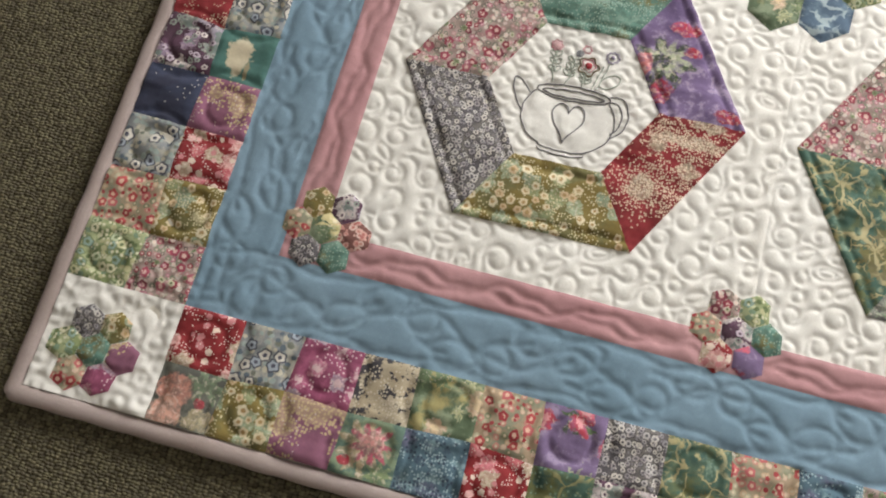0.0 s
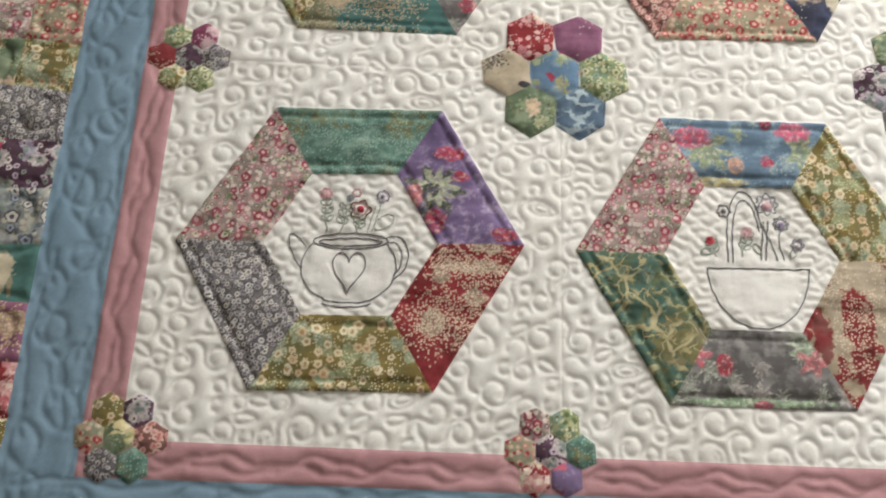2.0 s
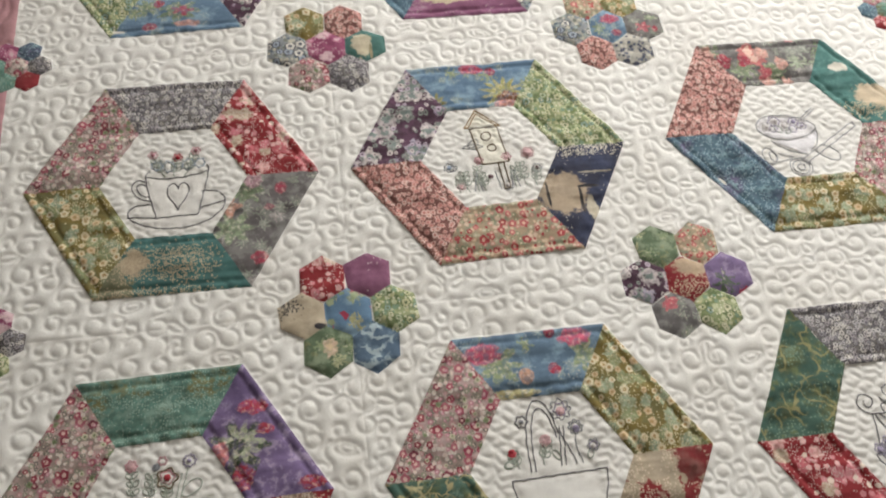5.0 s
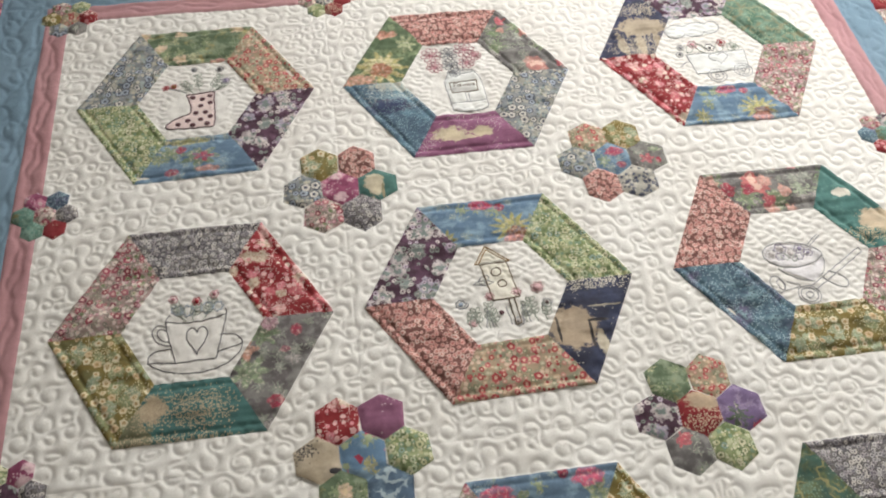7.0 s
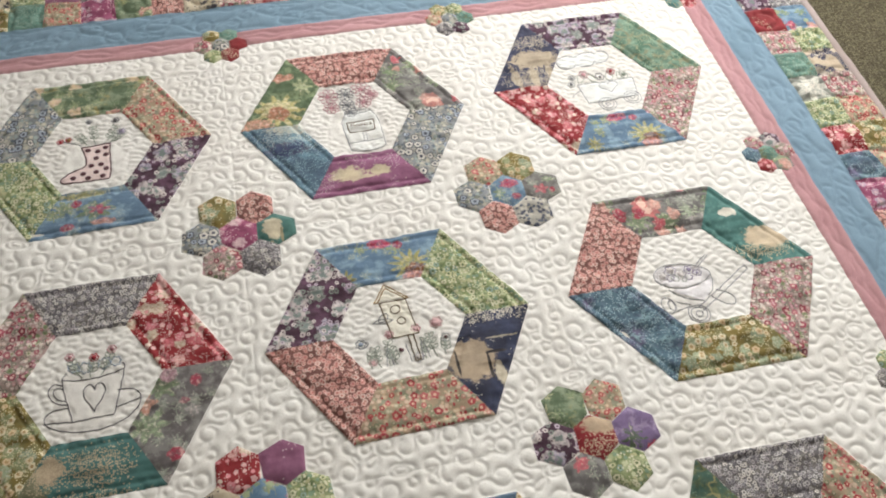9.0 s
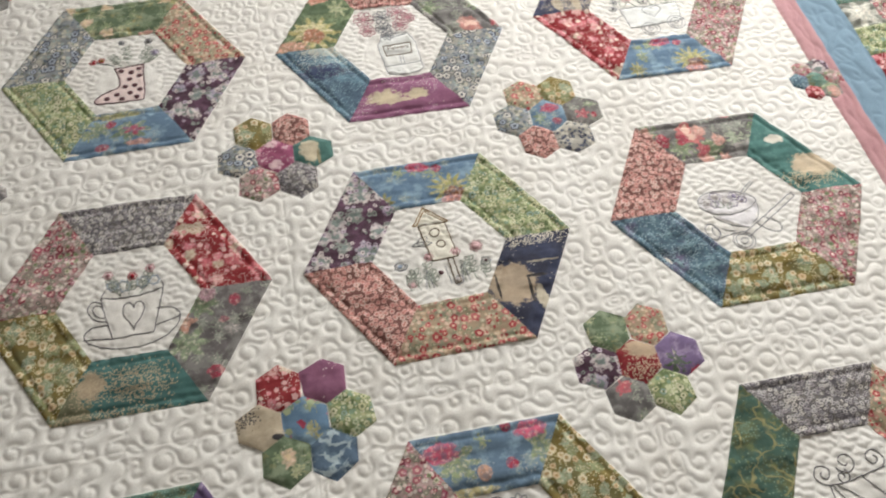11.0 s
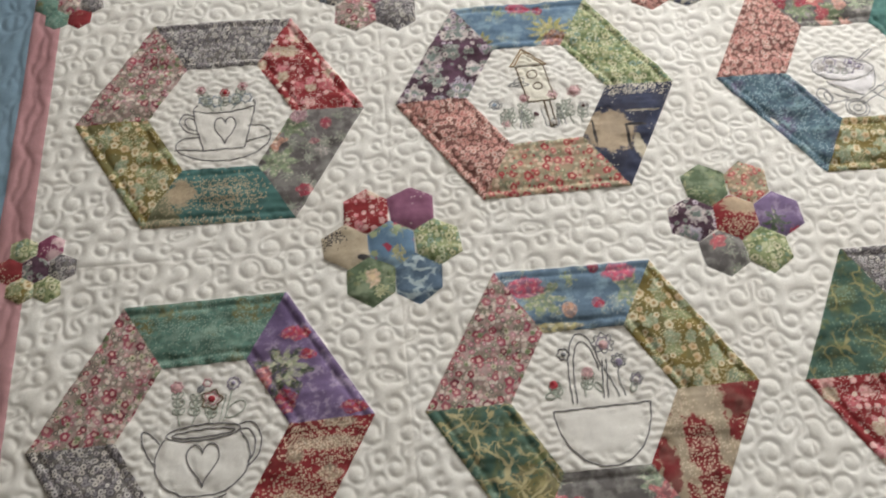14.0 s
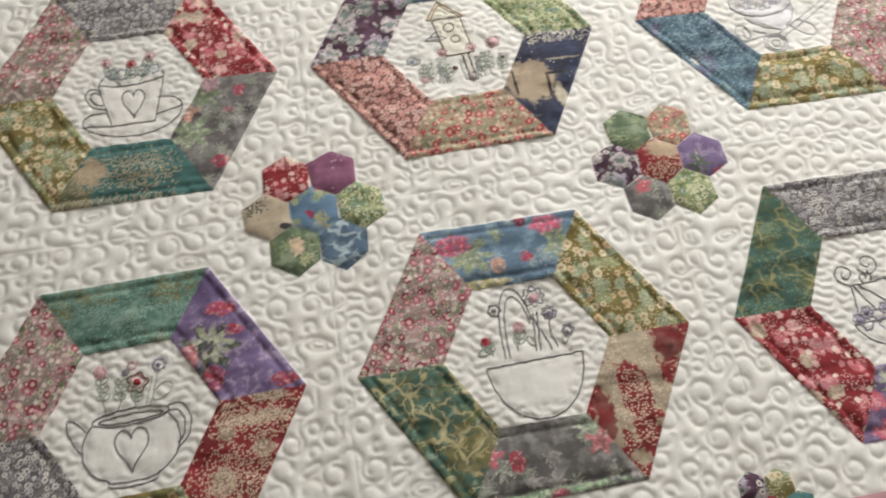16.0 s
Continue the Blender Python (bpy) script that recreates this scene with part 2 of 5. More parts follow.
PINK, LEAF, CREAM = "d98a94", "7d9a6c", "e6dcc6"
cloths = {
    "pink_floral": print_cloth("pink_floral_cotton", "8d7d74", [("mottle", "b39a95", 60, 0.4, 0.6), ("bloom", ["6f7264", "868c76", "b98a8c", "cdb9b0", "6b665e", "d8cfc4"], 210, 0.44, 4, 1.0, "cdb9ac", None), ("bloom", ["8a2a40", "9f3d56", "7d3044", "aa5c6a"], 82, 0.34, 5, 0.72, "d8b5ab", None), ("bloom", ["9a3a4c", "b8788a", "ddd0c4"], 150, 0.32, 5, 0.45, "e3c9be", None), ("bloom", ["7f8c68", "c3bea2"], 120, 0.3, 4, 0.24, "66704e", None)]),
    "grey_daisy": print_cloth("grey_daisy_cotton", "57545a", [("mottle", "77736f", 50, 0.4, 0.6), ("bloom", ["cfcbc5", "b9b5b3", "d3cdc3", "a39c9d", "908c90"], 195, 0.45, 6, 1.0, "55525a", "434046"), ("bloom", ["c5bfb8", "8d8990"], 400, 0.3, 5, 0.4, None, None)]),
    "olive_floral": print_cloth("olive_floral_cotton", "7d6c34", [("mottle", "6d693f", 35, 0.45, 0.6), ("bloom", ["8f9f86", "a0ad90", "8d976f"], 55, 0.46, 5, 0.7, None, None), ("bloom", ["d6c6a3", "cdb38f", "dcd1b2"], 95, 0.38, 5, 0.6, "a98a5c", None), ("spray", "d9cea8", 420, 0.28, 40, 0.35, 0.8)]),
    "red_spray": print_cloth("red_spray_cotton", "781420", [("mottle", "901f2c", 22, 0.4, 0.6), ("spray", "d3bda4", 500, 0.34, 30, 0.44, 0.72)]),
    "beige_red": print_cloth("beige_and_red_cotton", "b8a085", [("mottle", "a89078", 30, 0.4, 0.6), ("mottle", "94202e", 24, 0.47, 0.5), ("spray", "d6c2a6", 380, 0.33, 30, 0.25, 0.66)]),
    "purple_rose": print_cloth("purple_rose_cotton", "78648a", [("mottle", "9a89a8", 80, 0.5, 0.62), ("mottle", "64527a", 25, 0.5, 0.65), ("bloom", ["4f6446", "8d9c7a", "b5bb9c"], 30, 0.44, 7, 0.34, None, None), ("bloom", ["b8304c", "cf5f72", "bc4156"], 40, 0.36, 5, 0.3, "dd9a9e", None)]),
    "green_mottle": print_cloth("mottled_green_cotton", "4c6f63", [("mottle", "7b998a", 70, 0.45, 0.62), ("mottle", "757248", 24, 0.52, 0.64), ("mottle", "5b8478", 160, 0.45, 0.6), ("spray", "9db5a5", 420, 0.26, 40, 0.3, 0.75)]),
    "blue_rose": print_cloth("blue_rose_cotton", "5f809c", [("mottle", "86a2b5", 45, 0.48, 0.62), ("bloom", ["99a47d", "7f926c", "b3ae7a"], 48, 0.5, 7, 0.4, None, None), ("bloom", ["b3ad68", "c6bd80", "9fa566"], 13, 0.34, 13, 0.5, "d6a084", None), ("bloom", ["b8385a", "cc7080", "a02c48", "cf9a8a"], 38, 0.4, 5, 0.4, "e0a8a4", None), ("bloom", ["a02f4c", "a3ae8a"], 80, 0.34, 5, 0.2, None, None)]),
    "green_branch": print_cloth("green_branch_cotton", "3a5d52", [("mottle", "5e6238", 30, 0.46, 0.6), ("mottle", "2b5049", 60, 0.5, 0.65), ("mottle", "66734c", 90, 0.53, 0.66), ("spray", "6f8873", 300, 0.28, 40, 0.35, 0.75), ("branch", "8f8a5e", 40, 0.06), ("mottle", "8d875c", 110, 0.6, 0.7)]),
    "grey_rose": print_cloth("grey_rose_cotton", "625f5f", [("mottle", "82807d", 60, 0.45, 0.58), ("bloom", ["8f9588", "a0a598", "a7a19c"], 55, 0.46, 8, 0.6, None, None), ("bloom", ["748a64", "8a9c78", "a9b59a"], 30, 0.46, 9, 0.35, None, None), ("bloom", ["cc8a82", "d9a896", "c9706e"], 15, 0.24, 5, 0.5, "e3bfae", None), ("bloom", ["b23c52", "c9606a", "d3a092"], 44, 0.36, 5, 0.28, None, None)]),
    "red_floral": print_cloth("red_floral_cotton", "8a1423", [("bloom", ["d3808a", "dba9a4", "cbbca4", "cf6f78"], 58, 0.44, 5, 0.58, None, None), ("bloom", ["e3d0c0", "d08a8e", "e2b4b0"], 120, 0.34, 5, 0.45, None, None), ("spray", "e8d6cc", 420, 0.24, 50, 0.3, 0.85)]),
    "teal_spray": print_cloth("teal_spray_cotton", "437472", [("mottle", "376565", 30, 0.45, 0.6), ("spray", "c4b496", 440, 0.34, 20, 0.38, 0.64)]),
    "plum_floral": print_cloth("plum_floral_cotton", "43263c", [("mottle", "5d3a54", 50, 0.5, 0.6), ("bloom", ["b0a8b8", "cdc3c2", "979f98", "a08ba2", "d3cac6"], 50, 0.5, 5, 0.85, "7d8a86", None), ("bloom", ["ddd3cd", "c7b8c4", "8f9a90"], 130, 0.36, 5, 0.6, "5a4055", None)]),
    "coral_dense": print_cloth("coral_bud_cotton", "7a4e49", [("bloom", ["d3a49a", "d8b0a4", "cb978e", "ddc0b4"], 165, 0.47, 4, 1.0, "b8706a", None), ("bloom", ["d9b0a4", "c48c82"], 300, 0.3, 4, 0.3, None, None)]),
    "tan_red": print_cloth("tan_and_red_floral_cotton", "a8937a", [("mottle", "90907a", 50, 0.45, 0.6), ("bloom", ["85896c", "b5b095", "cbae90", "c4857c", "d3b5a0"], 170, 0.42, 4, 0.95, "d3c4a8", None), ("bloom", ["9f2a38", "b34448", "bd6064"], 84, 0.33, 5, 0.62, "deb9a2", None), ("bloom", ["a83a42"], 190, 0.3, 5, 0.25, None, None)]),
    "lime_floral": print_cloth("lime_floral_cotton", "828f60", [("mottle", "a6ae86", 45, 0.42, 0.6), ("mottle", "6a7a4e", 70, 0.52, 0.64), ("bloom", ["5f7048", "c3c6a0", "7b947a", "b9b78d"], 170, 0.42, 5, 0.95, None, None), ("bloom", ["b3bd9c", "8aa296", "d0ccaa", "c6c49a"], 105, 0.36, 5, 0.65, "62714c", "707d58"), ("bloom", ["d6d2b4"], 260, 0.3, 5, 0.4, None, None)]),
    "navy_beige": print_cloth("navy_and_beige_cotton", "262d4b", [("mottle", "313a5c", 30, 0.4, 0.6), ("mottle", "bfaa8e", 17, 0.53, 0.545), ("spray", "d9d0bd", 420, 0.24, 24, 0.42, 0.8)]),
    "beige_navy": print_cloth("beige_and_navy_cotton", "b9a78f", [("mottle", "c6b8a4", 30, 0.4, 0.6), ("mottle", "2b3050", 30, 0.5, 0.52), ("spray", "cbbda6", 400, 0.28, 30, 0.3, 0.7)]),
    "navy": print_cloth("navy_speckled_cotton", "232b47", [("mottle", "2f3a58", 30, 0.4, 0.6), ("spray", "d4d2cc", 380, 0.22, 24, 0.46, 0.95)]),
    "blue_grey": print_cloth("blue_grey_floral_cotton", "84898c", [("mottle", "aeab9f", 70, 0.45, 0.6), ("bloom", ["5c6a76", "98a5a0", "c3bda8", "6f7468"], 180, 0.4, 5, 0.8, None, None), ("bloom", ["d6d1c6", "a3adb8"], 80, 0.36, 5, 0.65, "4a4d5e", "3f4252")]),
    "green_rose": print_cloth("green_rose_cotton", "56694f", [("mottle", "87957a", 50, 0.46, 0.6), ("mottle", "aaa06c", 26, 0.54, 0.64), ("bloom", ["8d9c74", "b3b48c", "6b805e"], 55, 0.48, 8, 0.6, None, None), ("bloom", ["c9b87c", "d3c694", "c9957c"], 13, 0.32, 11, 0.5, "cf8a72", None), ("bloom", ["cf918a", "b04a58", "d9bda2"], 42, 0.38, 5, 0.3, "ddc7a2", None)]),
    "blue_speckle": print_cloth("speckled_blue_cotton", "4c6a7a", [("mottle", "6a6684", 24, 0.48, 0.62), ("mottle", "7c9aa0", 60, 0.5, 0.66), ("spray", "9fb6bb", 420, 0.32, 40, 0.3, 0.75), ("spray", "2f4358", 330, 0.34, 36, 0.36, 0.75), ("mottle", "3c5468", 90, 0.55, 0.66)]),
    "plum_cream": print_cloth("plum_and_cream_cotton", "835069", [("mottle", "925c78", 30, 0.4, 0.6), ("spray", "c9b48c", 330, 0.36, 15, 0.45, 0.58), ("spray", "e0d4c8", 380, 0.22, 30, 0.42, 0.9)]),
    "magenta": print_cloth("magenta_floral_cotton", "83365a", [("mottle", "9f5273", 50, 0.45, 0.6), ("bloom", ["c78399", "ad5f80", "b3a0b0", "d0b0b5"], 62, 0.42, 5, 0.75, "d3b4b8", None), ("spray", "d9bcc0", 300, 0.25, 40, 0.35, 0.8)]),
    "plum_plain": print_cloth("speckled_plum_cotton", "7d4866", [("mottle", "8c5876", 40, 0.4, 0.6), ("spray", "d9c4c8", 330, 0.24, 30, 0.42, 0.9)]),
    "blue_limb": print_cloth("blue_twig_cotton", "4d657c", [("mottle", "6f8798", 45, 0.46, 0.62), ("branch", "a9bac0", 62, 0.14), ("mottle", "9fb0b4", 150, 0.62, 0.7)]),
    "navy_fleck": print_cloth("cream_and_navy_cotton", "b5b0a4", [("mottle", "9a988f", 50, 0.45, 0.6), ("bloom", ["3a4258", "5a6070", "c9c4b6", "4b4f60"], 190, 0.42, 5, 0.85, None, None), ("mottle", "343b52", 60, 0.56, 0.62)]),
    "green_vein": print_cloth("green_veined_cotton", "5a7866", [("mottle", "7c9a86", 60, 0.45, 0.62), ("mottle", "446b58", 28, 0.5, 0.64), ("branch", "84866a", 55, 0.15), ("spray", "a3b596", 330, 0.26, 40, 0.35, 0.8)]),
    "beige_black": print_cloth("beige_and_black_cotton", "b3a48a", [("mottle", "c3b79f", 30, 0.4, 0.6), ("mottle", "35343d", 120, 0.54, 0.57), ("mottle", "3a3942", 36, 0.57, 0.61), ("spray", "d9cfba", 420, 0.3, 40, 0.35, 0.75)]),
}

# one-off cuts whose large printed figures fall in a known place
blue_ground = [("mottle", "86a2b5", 45, 0.48, 0.62), ("bloom", ["8aa3b0", "7f99a8", "98a8a4"], 70, 0.44, 7, 0.4, None, None), ("bloom", ["8fa0a0", "99a47d"], 48, 0.46, 7, 0.22, None, None)]
grey_ground = [("mottle", "82807d", 60, 0.45, 0.58), ("bloom", ["8f9588", "a0a598", "a7a19c"], 55, 0.46, 8, 0.6, None, None)]
cloths.update({
    "navy_figure": print_cloth("navy_figure_cotton", "222942", [("mottle", "303a58", 30, 0.4, 0.6), ("spray", "c9c6bc", 300, 0.2, 40, 0.45, 0.95), ("dots", "cfc6b4", 0.012, 0.046, 0.06, 0.012, 0.3), ("dots", "d8d0c0", 0.016, 0.044, 0.046, 0.008, 0.5), ("wash", "b5a28a", -0.018, -0.012, 0.027, 0.025, 0.4), ("wash", "cbc1aa", 0.011, -0.032, 0.006, 0.015, 0.45), ("wash", "1d1d26", 0.001, -0.021, 0.0018, 0.017, 0.25), ("wash", "1d1d26", 0.012, -0.005, 0.013, 0.002, 0.3), ("wash", "1d1d26", -0.034, -0.013, 0.0016, 0.016, 0.3), ("wash", "a9a290", 0.022, 0.012, 0.02, 0.0012, 0.9)]),
    "teal_cluster": print_cloth("teal_cluster_cotton", "3f6f6c", [("mottle", "376360", 30, 0.45, 0.6), ("wash", "76795c", -0.062, -0.02, 0.022, 0.03, 0.9), ("wash", "a8967c", -0.036, 0.003, 0.013, 0.013, 1.0), ("dots", "b3a286", -0.036, 0.002, 0.026, 0.02, 0.4), ("dots", "b8a88c", 0.008, 0.0, 0.034, 0.022, 0.4), ("dots", "b3a286", 0.002, -0.004, 0.024, 0.016, 0.4), ("dots", "b8a88c", -0.03, -0.032, 0.07, 0.009, 0.5)]),
    "red_cluster": print_cloth("red_cluster_cotton", "75121c", [("mottle", "8f1f2c", 22, 0.4, 0.6), ("blot", "a4917c", 0.034, 0.045, 0.014, 0.005, 0.5), ("blot", "a4917c", 0.022, 0.028, 0.03, 0.006, 0.6), ("blot", "a4917c", -0.006, 0.02, 0.008, 0.01, 0.6), ("blot", "a4917c", -0.011, -0.021, 0.012, 0.011, 0.7), ("blot", "a4917c", 0.024, 0.001, 0.01, 0.008, 0.8), ("dots", "d6c1a8", 0.02, 0.03, 0.042, 0.022, 0.4), ("dots", "d6c1a8", 0.0, -0.018, 0.036, 0.028, 0.4)]),
    "teal_scene": print_cloth("teal_scene_cotton", "467873", [("mottle", "3a6a66", 30, 0.45, 0.6), ("mottle", "5f8d86", 70, 0.5, 0.65), ("wash", "dcd6c8", -0.008, 0.034, 0.012, 0.007, 0.5), ("wash", "c9b79c", 0.026, -0.01, 0.03, 0.018, 0.5), ("dots", "c9b99a", 0.01, -0.03, 0.04, 0.012, 0.4)]),
    "beige_streak": print_cloth("red_cotton_with_beige_streaks", "78121c", [("mottle", "8a1a26", 22, 0.4, 0.6), ("mottle", "ad9d86", 34, 0.5, 0.535), ("wash", "b3a48d", -0.018, 0.0, 0.005, 0.036, 1.0), ("wash", "b3a48d", 0.02, 0.004, 0.006, 0.03, 1.0), ("wash", "b3a48d", 0.0, 0.036, 0.034, 0.014, 0.7), ("spray", "d8c4ac", 420, 0.32, 26, 0.32, 0.7), ("wash", "7a121e", 0.042, 0.034, 0.014, 0.016, 0.5), ("wash", "7a121e", -0.032, -0.02, 0.008, 0.022, 0.8)]),
    "beige_doe": print_cloth("beige_script_cotton", "b3a48c", [("mottle", "c0b29b", 30, 0.4, 0.6), ("dots", "26252d", -0.012, 0.012, 0.012, 0.012, 0.3), ("dots", "26252d", -0.010, 0.010, 0.009, 0.010, 0.3), ("wash", "33323a", 0.016, -0.012, 0.006, 0.003, 0.9)]),
    "red_half": print_cloth("red_and_beige_cotton", "7f1624", [("mottle", "901f2c", 22, 0.4, 0.6), ("wash", "bda58a", 0.01, 0.012, 0.022, 0.011, 0.45), ("dots", "d0bba0", 0.0, -0.01, 0.022, 0.012, 0.4)]),
    "plum_figure": print_cloth("plum_figure_cotton", "824d6c", [("mottle", "935c7e", 30, 0.4, 0.6), ("wash", "cbbd9f", -0.026, 0.0, 0.02, 0.012, 1.0), ("wash", "cbbd9f", 0.014, 0.0, 0.014, 0.008, 1.0), ("wash", "c4b49a", -0.008, -0.008, 0.02, 0.004, 1.0), ("spray", "e0d4c8", 380, 0.22, 30, 0.42, 0.9)]),
    "blue_burst": print_cloth("blue_burst_cotton", "5e7b94", blue_ground + [("blot", "b3ad68", 0.03, -0.012, 0.026, 0.022, 0.15, 13), ("blot", "8a5a3c", 0.034, -0.02, 0.012, 0.009, 0.5), ("blot", "d99a8e", 0.03, -0.028, 0.014, 0.007, 0.5), ("blot", "b8385a", -0.002, 0.024, 0.014, 0.007, 0.5), ("blot", "a82c4a", 0.02, 0.02, 0.006, 0.006, 0.3), ("blot", "9f9a5c", -0.048, -0.022, 0.012, 0.014, 0.2, 9)]),
    "blue_pair": print_cloth("blue_pair_cotton", "5e788e", blue_ground + [("blot", "93a07a", -0.034, 0.0, 0.024, 0.02, 0.5, 7), ("blot", "93a07a", 0.05, 0.004, 0.014, 0.024, 0.5, 7), ("blot", "cf5a78", -0.048, 0.014, 0.017, 0.010, 0.5), ("blot", "cf5a78", 0.044, 0.022, 0.015, 0.009, 0.5), ("blot", "a82c4a", 0.018, -0.008, 0.006, 0.006, 0.3), ("blot", "a82c4a", 0.02, 0.03, 0.005, 0.006, 0.3), ("blot", "cfa088", -0.01, -0.012, 0.007, 0.008, 0.3), ("blot", "b8ae7c", -0.03, -0.028, 0.03, 0.005, 0.6)]),
    "grey_figure": print_cloth("grey_figure_cotton", "625d5e", grey_ground + [("blot", "8fa080", -0.026, -0.014, 0.022, 0.02, 0.4, 7), ("blot", "7d8f6e", -0.012, 0.03, 0.02, 0.018, 0.6, 7), ("blot", "cf9c88", -0.031, 0.012, 0.016, 0.014, 0.5, 5), ("blot", "e0bda6", -0.033, 0.014, 0.008, 0.007, 0.6), ("blot", "b8909a", -0.004, 0.042, 0.009, 0.009, 0.5), ("blot", "a83a52", 0.024, 0.03, 0.006, 0.007, 0.5), ("blot", "a83a52", 0.0, -0.05, 0.008, 0.007, 0.6), ("blot", "a2606c", 0.012, 0.008, 0.005, 0.004, 0.7)]),
    "grey_pair": print_cloth("grey_pair_cotton", "5d5a5a", grey_ground + [("blot", "94a38c", 0.04, 0.018, 0.018, 0.012, 0.4, 7), ("blot", "cf6a78", -0.052, 0.01, 0.012, 0.012, 0.4, 5), ("blot", "cf7a80", 0.044, 0.006, 0.014, 0.012, 0.4, 5), ("blot", "a82f46", -0.03, 0.002, 0.007, 0.009, 0.3), ("blot", "8fa888", -0.01, -0.028, 0.06, 0.004, 0.8), ("blot", "b8506a", 0.0, -0.03, 0.008, 0.004, 0.4)]),
    "branch_scene": print_cloth("green_bough_cotton", "3d6055", [("mottle", "646a40", 30, 0.44, 0.6), ("mottle", "2b5049", 60, 0.5, 0.65), ("mottle", "7c9482", 80, 0.54, 0.66), ("wash", "6e6a3e", 0.024, -0.03, 0.026, 0.02, 1.2), ("mottle", "a89e70", 50, 0.56, 0.64), ("branch", "b9af86", 36, 0.075), ("branch", "aba076", 62, 0.08), ("mottle", "3a5c50", 130, 0.56, 0.66)]),
    "posy_scene": print_cloth("blue_posy_cotton", "5c7890", blue_ground + [("blot", "7d9070", 0.004, -0.002, 0.026, 0.016, 0.6, 7), ("blot", "8d9c78", -0.034, 0.008, 0.016, 0.014, 0.6, 7), ("blot", "b04a60", 0.006, -0.002, 0.014, 0.008, 0.6, 5), ("blot", "a82c48", -0.02, 0.012, 0.006, 0.006, 0.4), ("blot", "cf9a90", 0.012, -0.02, 0.012, 0.004, 0.6), ("blot", "b0586a", -0.03, -0.022, 0.008, 0.005, 0.5), ("blot", "a9a878", -0.012, 0.026, 0.026, 0.006, 0.8)]),
    "posy_doe": print_cloth("blue_posy_petal_cotton", "5c7890", blue_ground + [("blot", "b8405c", 0.004, 0.010, 0.012, 0.007, 0.6), ("blot", "a02c44", 0.008, -0.012, 0.006, 0.005, 0.5), ("blot", "8a9c80", -0.012, -0.004, 0.008, 0.01, 0.6, 7)]),
    "grey_doe": print_cloth("grey_posy_petal_cotton", "64615f", grey_ground + [("blot", "c4606c", -0.002, -0.006, 0.010, 0.008, 0.6, 5), ("blot", "8fa080", 0.012, 0.008, 0.01, 0.006, 0.6, 7), ("blot", "a8344a", 0.012, -0.010, 0.004, 0.004, 0.5)]),
    "frond_scene": print_cloth("grey_frond_cotton", "83857c", [("mottle", "6c6f68", 40, 0.45, 0.6), ("blot", "d3d2c6", 0.0, 0.0, 0.03, 0.026, 0.3, 7), ("blot", "e0ded2", 0.0, 0.0, 0.018, 0.015, 0.3, 5)]),
    "dahlia_scene": print_cloth("green_dahlia_cotton", "566a4e", [("mottle", "879873", 50, 0.46, 0.6), ("mottle", "43573f", 90, 0.54, 0.66), ("blot", "c3b87c", -0.013, -0.022, 0.034, 0.03, 0.4, 11), ("blot", "ddd2a0", -0.014, -0.018, 0.025, 0.02, 0.4, 9), ("blot", "bd7f64", -0.014, -0.026, 0.014, 0.012, 0.7), ("blot", "d19c86", -0.044, -0.047, 0.022, 0.016, 0.7), ("blot", "cf8f7c", -0.002, 0.042, 0.016, 0.008, 0.6), ("blot", "a8b088", 0.024, 0.02, 0.014, 0.016, 0.7, 7)]),
    "grove_scene": print_cloth("navy_grove_cotton", "2b314c", [("mottle", "3a4160", 40, 0.45, 0.6), ("wash", "b3a48e", 0.006, 0.006, 0.036, 0.018, 1.0), ("wash", "b3a48e", -0.004, -0.03, 0.006, 0.024, 0.9), ("wash", "a99b86", -0.03, -0.03, 0.006, 0.02, 0.9), ("wash", "a99b86", 0.022, -0.028, 0.006, 0.022, 0.9), ("dots", "c9bda8", -0.004, -0.036, 0.04, 0.024, 0.4), ("dots", "c9bda8", 0.01, 0.04, 0.03, 0.012, 0.4)]),
    "rose_scene": print_cloth("grey_cabbage_rose_cotton", "585a55", [("mottle", "77796f", 60, 0.45, 0.6), ("blot", "7d9074", 0.012, 0.012, 0.018, 0.014, 0.7, 7), ("blot", "c98d7e", -0.010, 0.004, 0.014, 0.014, 0.5), ("blot", "d9a694", -0.012, -0.014, 0.013, 0.012, 0.5), ("blot", "b4a888", 0.014, -0.014, 0.012, 0.008, 0.8), ("blot", "a83444", 0.012, -0.002, 0.004, 0.004, 0.5)]),
    "bouquet_scene": print_cloth("pink_dahlia_cotton", "5a7568", [("mottle", "86997c", 50, 0.45, 0.6), ("blot", "b9a888", -0.004, 0.0, 0.022, 0.022, 0.6, 9), ("blot", "b8566a", 0.002, 0.004, 0.017, 0.017, 0.6, 9), ("blot", "d99a94", 0.003, 0.006, 0.010, 0.010, 0.7, 7), ("blot", "a82c40", -0.016, -0.012, 0.005, 0.004, 0.5), ("blot", "8a9c70", 0.014, -0.016, 0.012, 0.009, 0.7, 7)]),
    "dusk_scene": print_cloth("blue_dusk_cotton", "4a6478", [("mottle", "5f8292", 24, 0.46, 0.62), ("wash", "c6c1b0", 0.002, 0.042, 0.03, 0.009, 0.8), ("dots", "b9c3c0", 0.0, 0.03, 0.04, 0.022, 0.4), ("wash", "38476a", -0.01, 0.006, 0.028, 0.012, 1.0), ("spray", "8aa9b0", 400, 0.3, 40, 0.25, 0.75), ("spray", "2f4460", 360, 0.3, 34, 0.36, 0.8)]),
